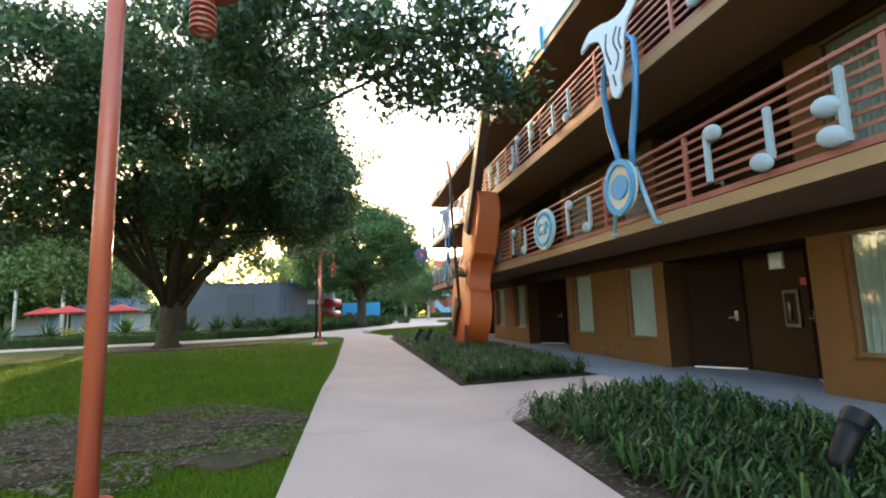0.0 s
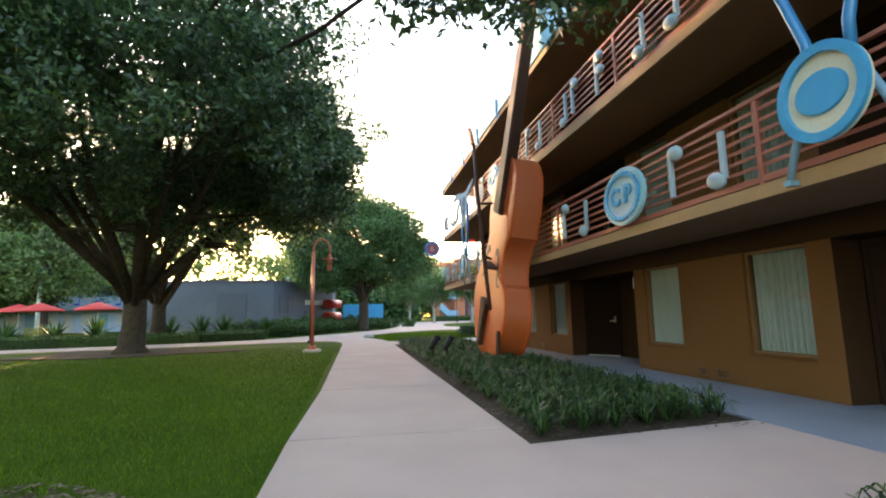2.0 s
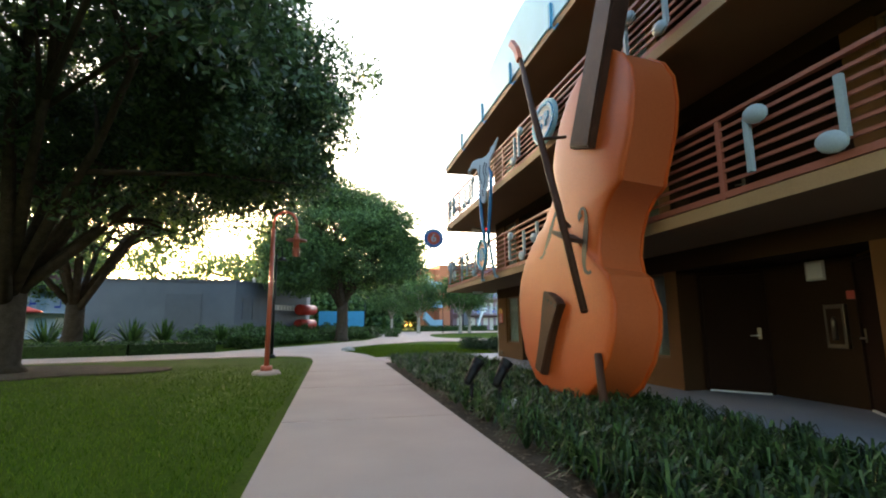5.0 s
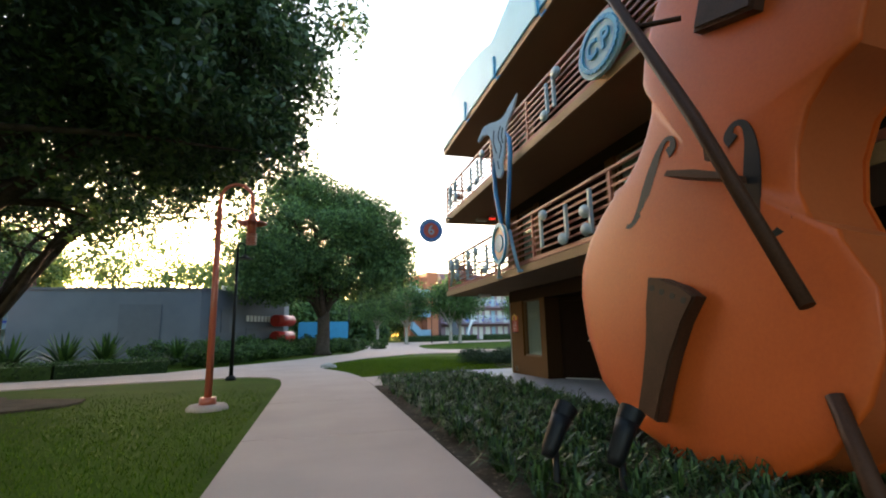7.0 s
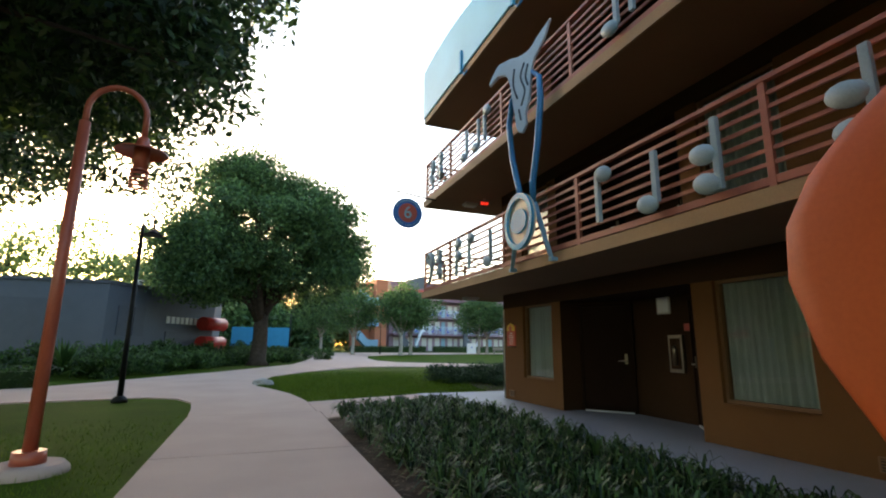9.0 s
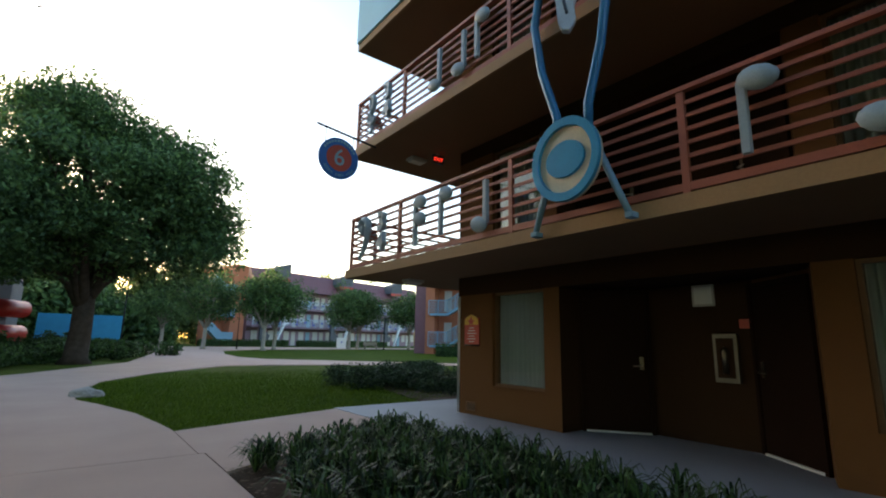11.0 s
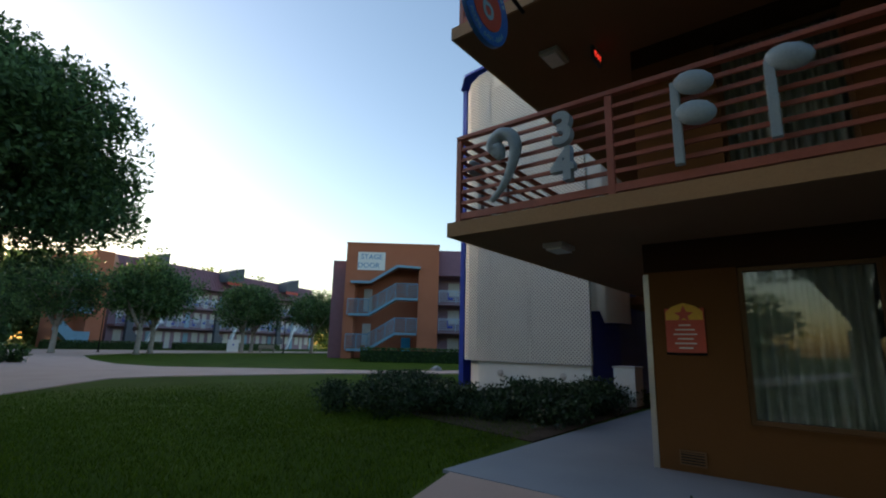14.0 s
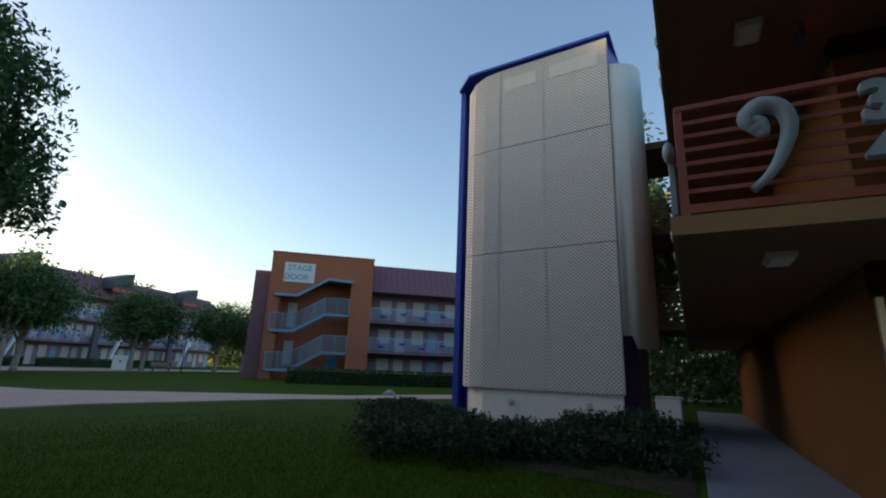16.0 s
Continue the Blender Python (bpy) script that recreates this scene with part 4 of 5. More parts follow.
    leaves("crown", cs, per, spread, leaf, leaf_mat, t, seed + 1)
    return t


limb_tree("oak_tree", "large spreading live oak with a dense dark crown", OAK, 0.42, 2.1, ((1.4, -2.6, 8.6), (8.2, 9.0, 4.6)), 31, M_OAK, M_BARK, 820, 210, 0.1, limbs=17, spread=0.41, hollow=0.25, low=5.0, airy=2.4, girth=0.42, lobes=(((10.3, -14.95, 6.55), (2.1, 1.9, 0.95), 27), ((7.4, -14.6, 7.2), (2.2, 1.8, 1.0), 30), ((-7.2, -3.7, 7.4), (6.0, 7.0, 3.4), 120), ((5.5, 0.5, 7.9), (3.5, 4.6, 3.0), 260), ((2.3, 5.3, 6.8), (6.0, 3.8, 2.2), 70), ((-5.7, 1.3, 6.0), (6.0, 6.0, 1.2), 40)))
limb_tree("oak_tree", "spreading oak with an airy crown behind the hedge", (-10.6, 22.6), 0.36, 2.2, ((0.6, 0.4, 7.4), (6.2, 5.4, 3.6)), 33, M_OAK, M_BARK, 250, 130, 0.1, limbs=13, spread=0.36, hollow=0.4, low=4.3, airy=2.2, girth=0.45)
for at, seed in (((-13.0, -3.0), 34), ((-12.5, -15.0), 36)):
    limb_tree("oak_tree", "tall shade oak standing on the open lawn", at, 0.4, 2.4, ((0, 0, 8.0), (6.6, 6.6, 4.2)), seed, M_OAK, M_BARK, 190, 110, 0.13, limbs=9, spread=0.5, hollow=0.3, low=4.4, airy=1.0, girth=0.45, group="shade oaks")
limb_tree("broadleaf_tree", "broad round green tree beside the road", (0.9, 37.0), 0.42, 3.0, ((-0.4, 0.0, 7.6), (5.0, 5.0, 4.2)), 42, M_OAK2, M_BARK, 400, 140, 0.12, limbs=9, spread=0.46, low=3.4, lobes=(((-1.5, -0.5, 11.0), (2.8, 2.8, 1.9), 90), ((3.0, -1.5, 8.6), (2.8, 2.4, 2.0), 90), ((4.6, 0.5, 7.0), (2.0, 2.0, 1.6), 60), ((-3.4, -1.6, 4.6), (2.2, 2.0, 1.0), 50), ((-4.2, -1.0, 7.2), (2.4, 2.4, 2.0), 70), ((1.8, 1.0, 10.4), (2.0, 2.0, 1.6), 50), ((4.2, -1.0, 5.6), (1.8, 1.8, 1.2), 45)))
limb_tree("broadleaf_tree", "green tree behind the low grey building", (-16.0, 55.0), 0.4, 3.0, ((0, 0, 7.5), (6.5, 6.0, 4.5)), 43, M_PALE, M_BARK, 95, 60, 0.22, limbs=7, spread=0.8, low=3.2)
limb_tree("broadleaf_tree", "pale green tree beyond the pool", (-34.0, 44.0), 0.4, 3.0, ((0, 0, 6.5), (8.5, 7.0, 5.0)), 44, M_PALE, M_BARK, 420, 70, 0.26, limbs=7, spread=0.9, low=2.8)
limb_tree("broadleaf_tree", "green tree beyond the lawn", (-25.0, 38.0), 0.35, 2.6, ((0, 0, 7.0), (5.0, 5.0, 3.6)), 45, M_PALE, M_BARK, 240, 60, 0.2, limbs=7, spread=0.7, low=2.9)
limb_tree("broadleaf_tree", "sunlit pale green tree behind the low building", (-7.0, 60.0), 0.4, 3.0, ((0, 0, 8.0), (6.5, 6.0, 4.6)), 47, M_PALE, M_BARK, 110, 60, 0.24, limbs=7, spread=0.8, low=3.4)
limb_tree("broadleaf_tree", "sunlit pale green tree beyond the pool", (-30.0, 56.0), 0.4, 3.0, ((0, 0, 8.0), (7.5, 6.0, 4.8)), 48, M_PALE, M_BARK, 260, 60, 0.26, limbs=7, spread=0.9, low=3.0)
limb_tree("broadleaf_tree", "tall green tree behind the walkway", (23.5, 20.6), 0.35, 3.0, ((0, 0, 7.0), (4.2, 2.0, 4.6)), 46, M_PALE, M_BARK, 260, 70, 0.18, limbs=6, spread=0.6, low=2.4)
for k, (x, y, h, sd) in enumerate(((12.0, 66, 8.4, 51), (17.0, 62, 8.6, 52), (19.0, 64.5, 7.8, 53), (31.8, 71.5, 8.8, 54), (33.6, 72.4, 8.0, 55), (40.2, 69.0, 8.2, 56), (9.6, 78, 7.8, 57), (45.0, 70.0, 8.0, 58))):
    limb_tree("crape_myrtle", "pale-barked open-crowned tree on the far lawn", (x, y), 0.2, 2.6, ((0, 0, h * 0.68), (3.3, 3.3, h * 0.31)), sd, M_OAK2, M_BARKPALE, 130, 60, 0.16, limbs=6, spread=0.55, group="small trees on the far lawn", low=3.1)


def woods(name, label, boxes_, seed, mat, size=0.5, per=70):
    r = np.random.default_rng(seed)
    cs = []
    for x0, x1, y0, y1, z0, z1, n in boxes_:
        u = r.uniform(0, 1, (n, 3))
        top = z0 + (z1 - z0) * (0.75 + 0.25 * np.sin(u[:, 0] * 23 + seed) * np.sin(u[:, 0] * 11))
        cs.append(np.stack([x0 + (x1 - x0) * u[:, 0], y0 + (y1 - y0) * u[:, 1], z0 + (top - z0) * u[:, 2] ** 0.7], 1))
    ob = leaves(name, np.concatenate(cs), per, 1.2, size, mat, None, seed + 1)
    return tagged(ob, label, "woods", kind="stuff")


# the 19 m clump is added, hidden by nearer trees, to shade the tower
woods("far_woods", "distant belt of mixed green trees with an added sun-blocking clump", [(-90, -40, 72, 86, 0, 10.5, 560), (-40, -22, 72, 86, 0, 5.0, 120), (-22, 12, 88, 100, 0, 8.0, 330), (-13, 2, 86, 94, 0, 19, 380), (-110, -60, 20, 80, 0, 12, 500)], 61, M_OAK2)
woods("far_woods", "trees behind the far room blocks", [(10, 90, 116, 126, 0, 17, 460), (-4, 24, 106, 114, 0, 13, 260)], 62, M_PALE)
woods("far_woods", "shaded trees behind the covered walkway", [(26, 44, 8, 26, 0, 7, 260)], 63, M_SHRUB, 0.25)


def hedge(name, label, line, wide, tall, seed, mat=M_SHRUB, leaf=0.05, per=420):
    """A clipped hedge: a dark core under a skin of small leaves, along a plan line."""
    t = thing(name, label, "hedge", kind="")
    r = np.random.default_rng(seed)
    core = bmesh.new()
    out = []
    for (x0, y0), (x1, y1) in zip(line, line[1:]):
        L = math.hypot(x1 - x0, y1 - y0)
        d = np.array([(x1 - x0) / L, (y1 - y0) / L])
        nrm = np.array([-d[1], d[0]])
        a, w = np.array([x0, y0]), wide / 2 * 0.8
        pts = [a + nrm * w, a - nrm * w, a - nrm * w + d * L, a + nrm * w + d * L]
        sheet_bm = sheet([tuple(p) for p in pts], -0.05, tall * 0.86)
        me = bpy.data.meshes.new("tmp")
        sheet_bm.to_mesh(me)
        sheet_bm.free()
        core.from_mesh(me)
        bpy.data.meshes.remove(me)
        n = int(per * L)
        u, s = r.uniform(0, L, n), r.uniform(0, 2 * tall + wide, n)
        off = np.where(s < tall, -wide / 2, np.where(s < tall + wide, s - tall - wide / 2, wide / 2))
        zz = np.where(s < tall, s, np.where(s < tall + wide, tall, 2 * tall + wide - s))
        p = a[None] + d[None] * u[:, None] + nrm[None] * off[:, None]
        out.append(np.stack([p[:, 0], p[:, 1], zz], 1))
    part("core", core, M_SHRUB, t)
    leaves("foliage", np.concatenate(out), 1, 0.045, leaf, mat, t, seed, 1.0)
    return t


hedge("clipped_hedge", "low clipped green hedge along the footpath", [(-5.2, 23.6), (-8.2, 22.0), (-14, 20.3), (-26, 17.6)], 1.0, 0.5, 71, leaf=0.06)
hedge("clipped_hedge", "long clipped hedge before the terracotta building", [(26.5, 44.0), (35.5, 34.5)], 1.1, 1.0, 72, leaf=0.12, per=150)
hedge("clipped_hedge", "low hedge before the far room block", [(15, 84.0), (29, 88.0)], 1.0, 0.9, 73, leaf=0.14, per=110)
hedge("clipped_hedge", "low hedge before the far room block", [(31, 88.6), (52, 95.0)], 1.0, 0.9, 74, leaf=0.14, per=110)


def shrubs(name, label, spots, seed, mat, leaf, per, flat=0.7, cat="shrub"):
    r = np.random.default_rng(seed)
    cs = []
    for x, y, rad, h in spots:
        n = int(14 * rad * rad + 8)
        for _ in range(n):
            v = r.normal(0, 1, 3)
            v /= np.linalg.norm(v)
            cs.append((x + rad * v[0] * r.uniform(0.5, 1), y + rad * v[1] * r.uniform(0.5, 1), max(0.08, h * 0.45 + h * 0.5 * v[2] * r.uniform(0.4, 1))))
    ob = leaves(name, cs, per, 0.16, leaf, mat, None, seed, flat)
    return tagged(ob, label, cat, kind="stuff")


rs = np.random.default_rng(81)
jun = [(6.9 + u * 6.2 + rs.normal(0, 0.2), 19.15 + 3.6 * (1 - u) * v + rs.normal(0, 0.15), 0.62, 0.4 + 0.2 * rs.uniform()) for u in np.linspace(0.02, 0.92, 9) for v in (0.0, 0.33, 0.66, 1.0) if not (u < 0.2 and v < 0.4) and not (u > 0.7 and v < 0.3)] + [(9.0 + 0.55 * k + rs.normal(0, 0.15), 23.2 + 0.62 * k + rs.normal(0, 0.2), 0.6, 0.42 + 0.2 * rs.uniform()) for k in range(5)] + [(9.6 + 0.5 * k, 22.6 + 0.6 * k, 0.7, 0.5) for k in range(6)]
shrubs("juniper", "spreading dark juniper shrubs beside the lawn", jun, 82, M_JUNIPER, 0.042, 120, 0.6)
tagged(part("shrub_bed_soil", sheet([(6.9, 18.45), (13.4, 18.6), (13.6, 24.6), (12.4, 26.6), (11.0, 26.6), (8.6, 23.6), (7.5, 21.0)], -0.1, -0.015), M_SOIL), "dark mulch under the juniper shrubs", "soil", kind="structure")
shrubs("border_shrubs", "mixed leafy shrubs along the road border", [(-5.2 + 8.2 * u + rs.normal(0, 0.4), 26.4 + 19 * u + rs.normal(0, 0.4), 0.8, 0.75 + 0.3 * rs.uniform()) for u in np.linspace(0, 1, 26)] + [(-6.6 + 8.2 * u + rs.normal(0, 0.4), 28 + 19 * u + rs.normal(0, 0.4), 1.0, 1.1 + 0.4 * rs.uniform()) for u in np.linspace(0, 1, 22)], 83, M_SHRUB, 0.09, 55)
shrubs("far_shrubs", "low rounded shrubs at the road bend", [(2.5 + rs.normal(0, 1.2), 47 + rs.normal(0, 2.5), 1.0, 1.0) for _ in range(16)], 84, M_SHRUB, 0.1, 50)


def frond_plant(at, n, length, seed):
    t = thing("sago_palm", "dark spiky palm-like shrub behind the hedge", "shrub", (*at, 0), group="spiky shrubs")
    r = np.random.default_rng(seed)
    out = []
    for k in range(n):
        a, el = r.uniform(0, 6.28), r.uniform(0.35, 1.35)
        pts = [np.array([math.cos(a) * length * u * math.cos(el), math.sin(a) * length * u * math.cos(el), 0.2 + length * (u * math.sin(el) - 0.45 * u * u * math.cos(el))]) for u in (0, 0.35, 0.7, 1)]
        side = np.array([-math.sin(a), math.cos(a), 0]) * 0.06
        for (p, q), (w0, w1) in zip(zip(pts, pts[1:]), ((0.7, 1), (1, 0.8), (0.8, 0.1))):
            out.append([p - side * w0, p + side * w0, q + side * w1, q - side * w1])
    quads("fronds", np.array(out).reshape(-1, 3), 4, M_SHRUB, t)
    return t


for k, (x, y) in enumerate(((-7.6, 24.5), (-8.8, 24.0), (-10.3, 23.6), (-11.8, 23.2), (-13.6, 22.6), (-15.4, 22.2), (-17.3, 21.6), (-19.4, 21.2), (-22.0, 20.6), (-5.6, 27.0), (-4.6, 28.4))):
    frond_plant((x, y), 60, 1.65 if k < 5 else 1.4, 100 + k)
shrubs("yellow_leaves", "yellow-green sunlit shrub clumps beyond the hedge", [(-24, 26, 0.9, 1.0), (-19, 27, 0.8, 0.9), (-28, 24, 0.9, 1.0)], 86, M_YELLOW, 0.07, 40)

# ---- lamp posts ----
def red_lamp(at, turn, tall=4.2):
    t = thing("red_lamp_post", "brick-red lamp post with a hooked arm and bell shade", "street lamp", (*at, 0), turn, group="red lamp posts")
    b = part("base", tube([(0, 0, -0.06), (0, 0, 0.02), (0, 0, 0.07)], [0.36, 0.35, 0.3], 24), M_CONCRETE, t, "round concrete footing")
    part("collar", tube([(0, 0, 0.06), (0, 0, 0.19)], [0.15, 0.14], 16), M_REDPOLE, t)
    part("pole", tube([(0, 0, 0.15), (0, 0, tall - 0.5)], [0.064, 0.055], 16), M_REDPOLE, t)
    arm = [(0, 0, tall - 0.6)] + [(0.30 - 0.30 * math.cos(a), 0, tall - 0.35 + 0.33 * math.sin(a)) for a in np.linspace(0, math.pi, 12)] + [(0.6, 0, tall - 0.62)]
    part("arm", tube(arm, 0.034, 10), M_REDPOLE, t)
    hd = part("fitting", tube([(0.6, 0, tall - 0.6), (0.6, 0, tall - 0.72), (0.6, 0, tall - 0.86), (0.6, 0, tall - 1.0)], [0.05, 0.085, 0.085, 0.075], 14), M_REDPOLE, t)
    part("shade", tube([(0.6, 0, tall - 0.74), (0.6, 0, tall - 0.78), (0.6, 0, tall - 0.80)], [0.08, 0.27, 0.28], 20, caps=False), M_REDPOLE, hd, "flared red shade")
    for k in range(5):
        part("louvre", ring_plate(0.1, 0.1, 0.7, 0.02, Matrix.Translation((0.6, 0, tall - 1.02 - 0.05 * k)), 16), M_REDPOLE, hd)
    return t


def black_lamp(at, turn, tall=4.25):
    t = thing("black_lamp_post", "slim black lamp post with a hooked arm and dish shade", "street lamp", (*at, 0), turn, group="black lamp posts")
    part("base", tube([(0, 0, -0.02), (0, 0, 0.05), (0, 0, 0.12)], [0.16, 0.15, 0.08], 16), M_BLACK, t)
    part("pole", tube([(0, 0, 0.1), (0, 0, 1.6), (0, 0, tall - 0.3)], [0.062, 0.05, 0.04], 12), M_BLACK, t)
    arm = [(0, 0, tall - 0.35)] + [(0.12 - 0.12 * math.cos(a), 0, tall - 0.15 + 0.15 * math.sin(a)) for a in np.linspace(0, math.pi, 9)] + [(0.24, 0, tall - 0.4)]
    part("arm", tube(arm, 0.022, 8), M_BLACK, t)
    part("shade", tube([(0.24, 0, tall - 0.36), (0.24, 0, tall - 0.44), (0.24, 0, tall - 0.5)], [0.04, 0.12, 0.24], 20), M_BLACK, t)
    return t


red_lamp((-1.5, -6.82), 42, 4.8)
red_lamp((-1.36, 12.15), 0, 4.25)
black_lamp((-1.99, 18.55), 30)
black_lamp((16.2, 69.0), 0, 6.6)
black_lamp((3.6, 52.0), 0, 4.6)
black_lamp((36.0, 69.0), 0, 4.6)


def spotlight(at, turn, tilt, rise=0.5):
    t = thing("garden_spotlight", "small black garden spotlight among the leaves", "spotlight", (*at, 0), turn, group="garden spotlights")
    part("stake", tube([(0, 0, -0.05), (0, 0, rise - 0.1)], 0.025, 8), M_BLACK, t)
    m = Matrix.Translation((0, 0, rise)) @ pose(0, 0, 0, 0, tilt, 0)
    b = tube([(0, 0, -0.15), (0, 0, -0.1), (0, 0, 0.06), (0, 0, 0.16)], [0.04, 0.06, 0.068, 0.078], 14)
    b.transform(m)
    part("can", b, M_BLACK, t)
    c = tube([(0, 0, 0.15), (0.012, 0, 0.24)], [0.08, 0.088], 14, caps=False)
    c.transform(m)
    part("hood", c, M_BLACK, t)
    return t


spotlight((2.2, 5.65), 20, 35)
spotlight((2.5, 5.3), 10, 30)
spotlight((3.1, -7.70), 0, 35, 0.38)


def rock(at, size, seed):
    r = random.Random(seed)
    bm = bmesh.new()
    bmesh.ops.create_icosphere(bm, subdivisions=3, radius=1)
    for v in bm.verts:
        k = 1 + 0.25 * noise.noise(v.co * 1.6 + Vector((seed, 0, 0))) + 0.08 * noise.noise(v.co * 5)
        v.co = Vector((v.co.x * size[0] * k, v.co.y * size[1] * k, max(-0.2 * size[2], v.co.z * size[2] * k)))
    ob = part("boulder", bm, M_ROCK)
    ob.location = (*at, 0.0)
    return tagged(ob, "pale grey rounded boulder at the path edge", "boulder")


rock((1.0, 22.6), (0.33, 0.22, 0.17), 1)
rock((20.8, 31.6), (0.4, 0.25, 0.25), 3)
rock((2.6, 5.0), (0.14, 0.12, 0.22), 4)

# ---- small fittings on the room block ----
pl = thing("room_plaque", "red wall plaque with a yellow crest and pale lettering", "sign", (WX, 16.31, 1.24))
part("board", box(-0.025, -0.001, -0.2, 0.2, 0.0, 0.5, 0.004), M_SIGNRED, pl)
part("crest", plate([(-0.19, 0.37), (0.19, 0.37), (0.19, 0.46), (0.12, 0.52), (0.0, 0.56), (-0.12, 0.52), (-0.19, 0.46)], 0.012, Matrix.Translation((-0.026, 0, 0)) @ FACE_WEST), M_SIGNYEL, pl, "yellow crest")
part("emblem", plate([(0.0, 0.53), (0.03, 0.46), (0.1, 0.45), (0.04, 0.41), (0.06, 0.35), (0, 0.39), (-0.06, 0.35), (-0.04, 0.41), (-0.1, 0.45), (-0.03, 0.46)], 0.006, Matrix.Translation((-0.039, 0, 0)) @ FACE_WEST), M_SIGNRED, pl)
for k, w in enumerate((0.06, 0.1, 0.12, 0.08, 0.11, 0.07)):
    part("letter_bar", box(-0.029, -0.0255, -w, w, 0.305 - 0.05 * k, 0.32 - 0.05 * k), M_WHITE, pl)
part("lower_trim", tube([(-0.02, -0.2, 0.0), (-0.02, 0.2, 0.0)], 0.014, 8), M_BLACK, pl)


def vent(y, z):
    v = thing("wall_vent", "small ochre louvred vent low on the wall", "vent", (WX, y, z), group="wall vents")
    f = box(-0.022, -0.001, -0.13, 0.13, -0.075, -0.06)
    for a in ((-0.13, 0.13, 0.06, 0.075), (-0.13, -0.115, -0.06, 0.06), (0.115, 0.13, -0.06, 0.06)):
        box(-0.022, -0.001, *a, bm=f)
    part("frame", f, M_FRAME, v)
    part("backing", box(-0.004, -0.001, -0.115, 0.115, -0.06, 0.06), M_BLACK, v)
    for k in range(4):
        part("louvre", box(-0.02, -0.005, -0.114, 0.114, -0.045 + k * 0.028, -0.033 + k * 0.028), M_FRAME, v)


for y in (16.33, 1.3, 0.82, 8.9):
    vent(y, 0.15)


def ceiling_light(x, y, z):
    c = thing("soffit_light", "square pale soffit light fixture", "ceiling light", (x, y, z), group="soffit lights")
    part("housing", box(-0.19, 0.19, -0.13, 0.13, -0.06, -0.001, 0.012), M_GREYBOX, c)
    part("diffuser", box(-0.16, 0.16, -0.1, 0.1, -0.09, -0.061, 0.012), M_WHITE, c)


for z in SOFFITS[:2]:
    ceiling_light(5.95, 17.55, z)
ex = thing("exit_sign", "small glowing red exit sign under the upper soffit", "exit sign", (6.14, 17.05, 5.0), 90)
part("housing", box(-0.02, 0.02, -0.14, 0.14, -0.08, 0.1, 0.006), M_SHEDDARK, ex)
part("stem", box(-0.015, 0.015, -0.03, 0.03, 0.1, 0.13), M_GREYBOX, ex)
writing("letters", "EXIT", 0.11, M_EXIT, ex, Matrix.Translation((-0.024, 0, 0)) @ FACE_WEST, 0.003)


def notice(x, y, z, w, h, mat, label, name="wall_notice"):
    n = thing(name, label, "notice", (x, y, z))
    part("plate", box(-0.03, -0.001, -w / 2, w / 2, -h / 2, h / 2, 0.005), mat, n)
    part("face", box(-0.034, -0.0305, -w / 2 + 0.03, w / 2 - 0.03, -h / 2 + 0.03, h / 2 - 0.03), M_WHITE if mat is M_GREYBOX else M_GREYBOX, n)


for a, b in RECESSES[:3]:
    bx = WX + 1.07
    notice(bx, a + 1.55, 2.0, 0.3, 0.3, M_GREYBOX, "pale square notice on the dark entry wall")
    f = thing("fire_cabinet", "small metal extinguisher cabinet in the dark entry", "cabinet", (bx, a + 1.3, 1.15))
    part("body", box(-0.08, -0.001, -0.15, 0.15, -0.32, 0.32, 0.006), M_LOCK, f)
    part("extinguisher", tube([(-0.1, 0, -0.2), (-0.1, 0, 0.08), (-0.1, 0, 0.14)], [0.035, 0.035, 0.012], 10), M_LOCK, f)
    part("door_glass", box(-0.084, -0.081, -0.11, 0.11, -0.26, 0.26), M_SHADE_UMBER, f)
    st = thing("alarm_strobe", "small red alarm strobe on the entry wall", "alarm", (bx, a + 1.05, 1.6))
    part("body", box(-0.05, -0.001, -0.06, 0.06, -0.06, 0.06, 0.006), M_SIGNRED, st)

# ---- perforated lift tower and bridges ----
def perforated(name):
    m = paint(name, (0.62, 0.61, 0.57), 0.55, wear=0.05)
    t = m.node_tree
    b = t.nodes["Principled BSDF"]
    geo = t.nodes.new("ShaderNodeNewGeometry")
    sep = t.nodes.new("ShaderNodeSeparateXYZ")
    t.links.new(geo.outputs["Position"], sep.inputs[0])

    def math_node(op, a, b2):
        n = t.nodes.new("ShaderNodeMath")
        n.operation = op
        for i, v in enumerate((a, b2)):
            if isinstance(v, (int, float)):
                n.inputs[i].default_value = v
            else:
                t.links.new(v, n.inputs[i])
        return n.outputs[0]

    run = math_node("SUBTRACT", sep.outputs["Y"], sep.outputs["X"])
    p = math_node("MULTIPLY", math_node("SINE", math_node("MULTIPLY", run, 62.0), 0), math_node("SINE", math_node("MULTIPLY", sep.outputs["Z"], 62.0), 0))
    hole = math_node("GREATER_THAN", p, 0.32)
    mix = t.nodes.new("ShaderNodeMix")
    mix.data_type = "RGBA"
    src = b.inputs["Base Color"].links[0].from_socket
    t.links.new(hole, mix.inputs[0])
    t.links.new(src, mix.inputs[6])
    mix.inputs[7].default_value = (0.2, 0.2, 0.19, 1)
    t.links.new(mix.outputs[2], b.inputs["Base Color"])
    return m


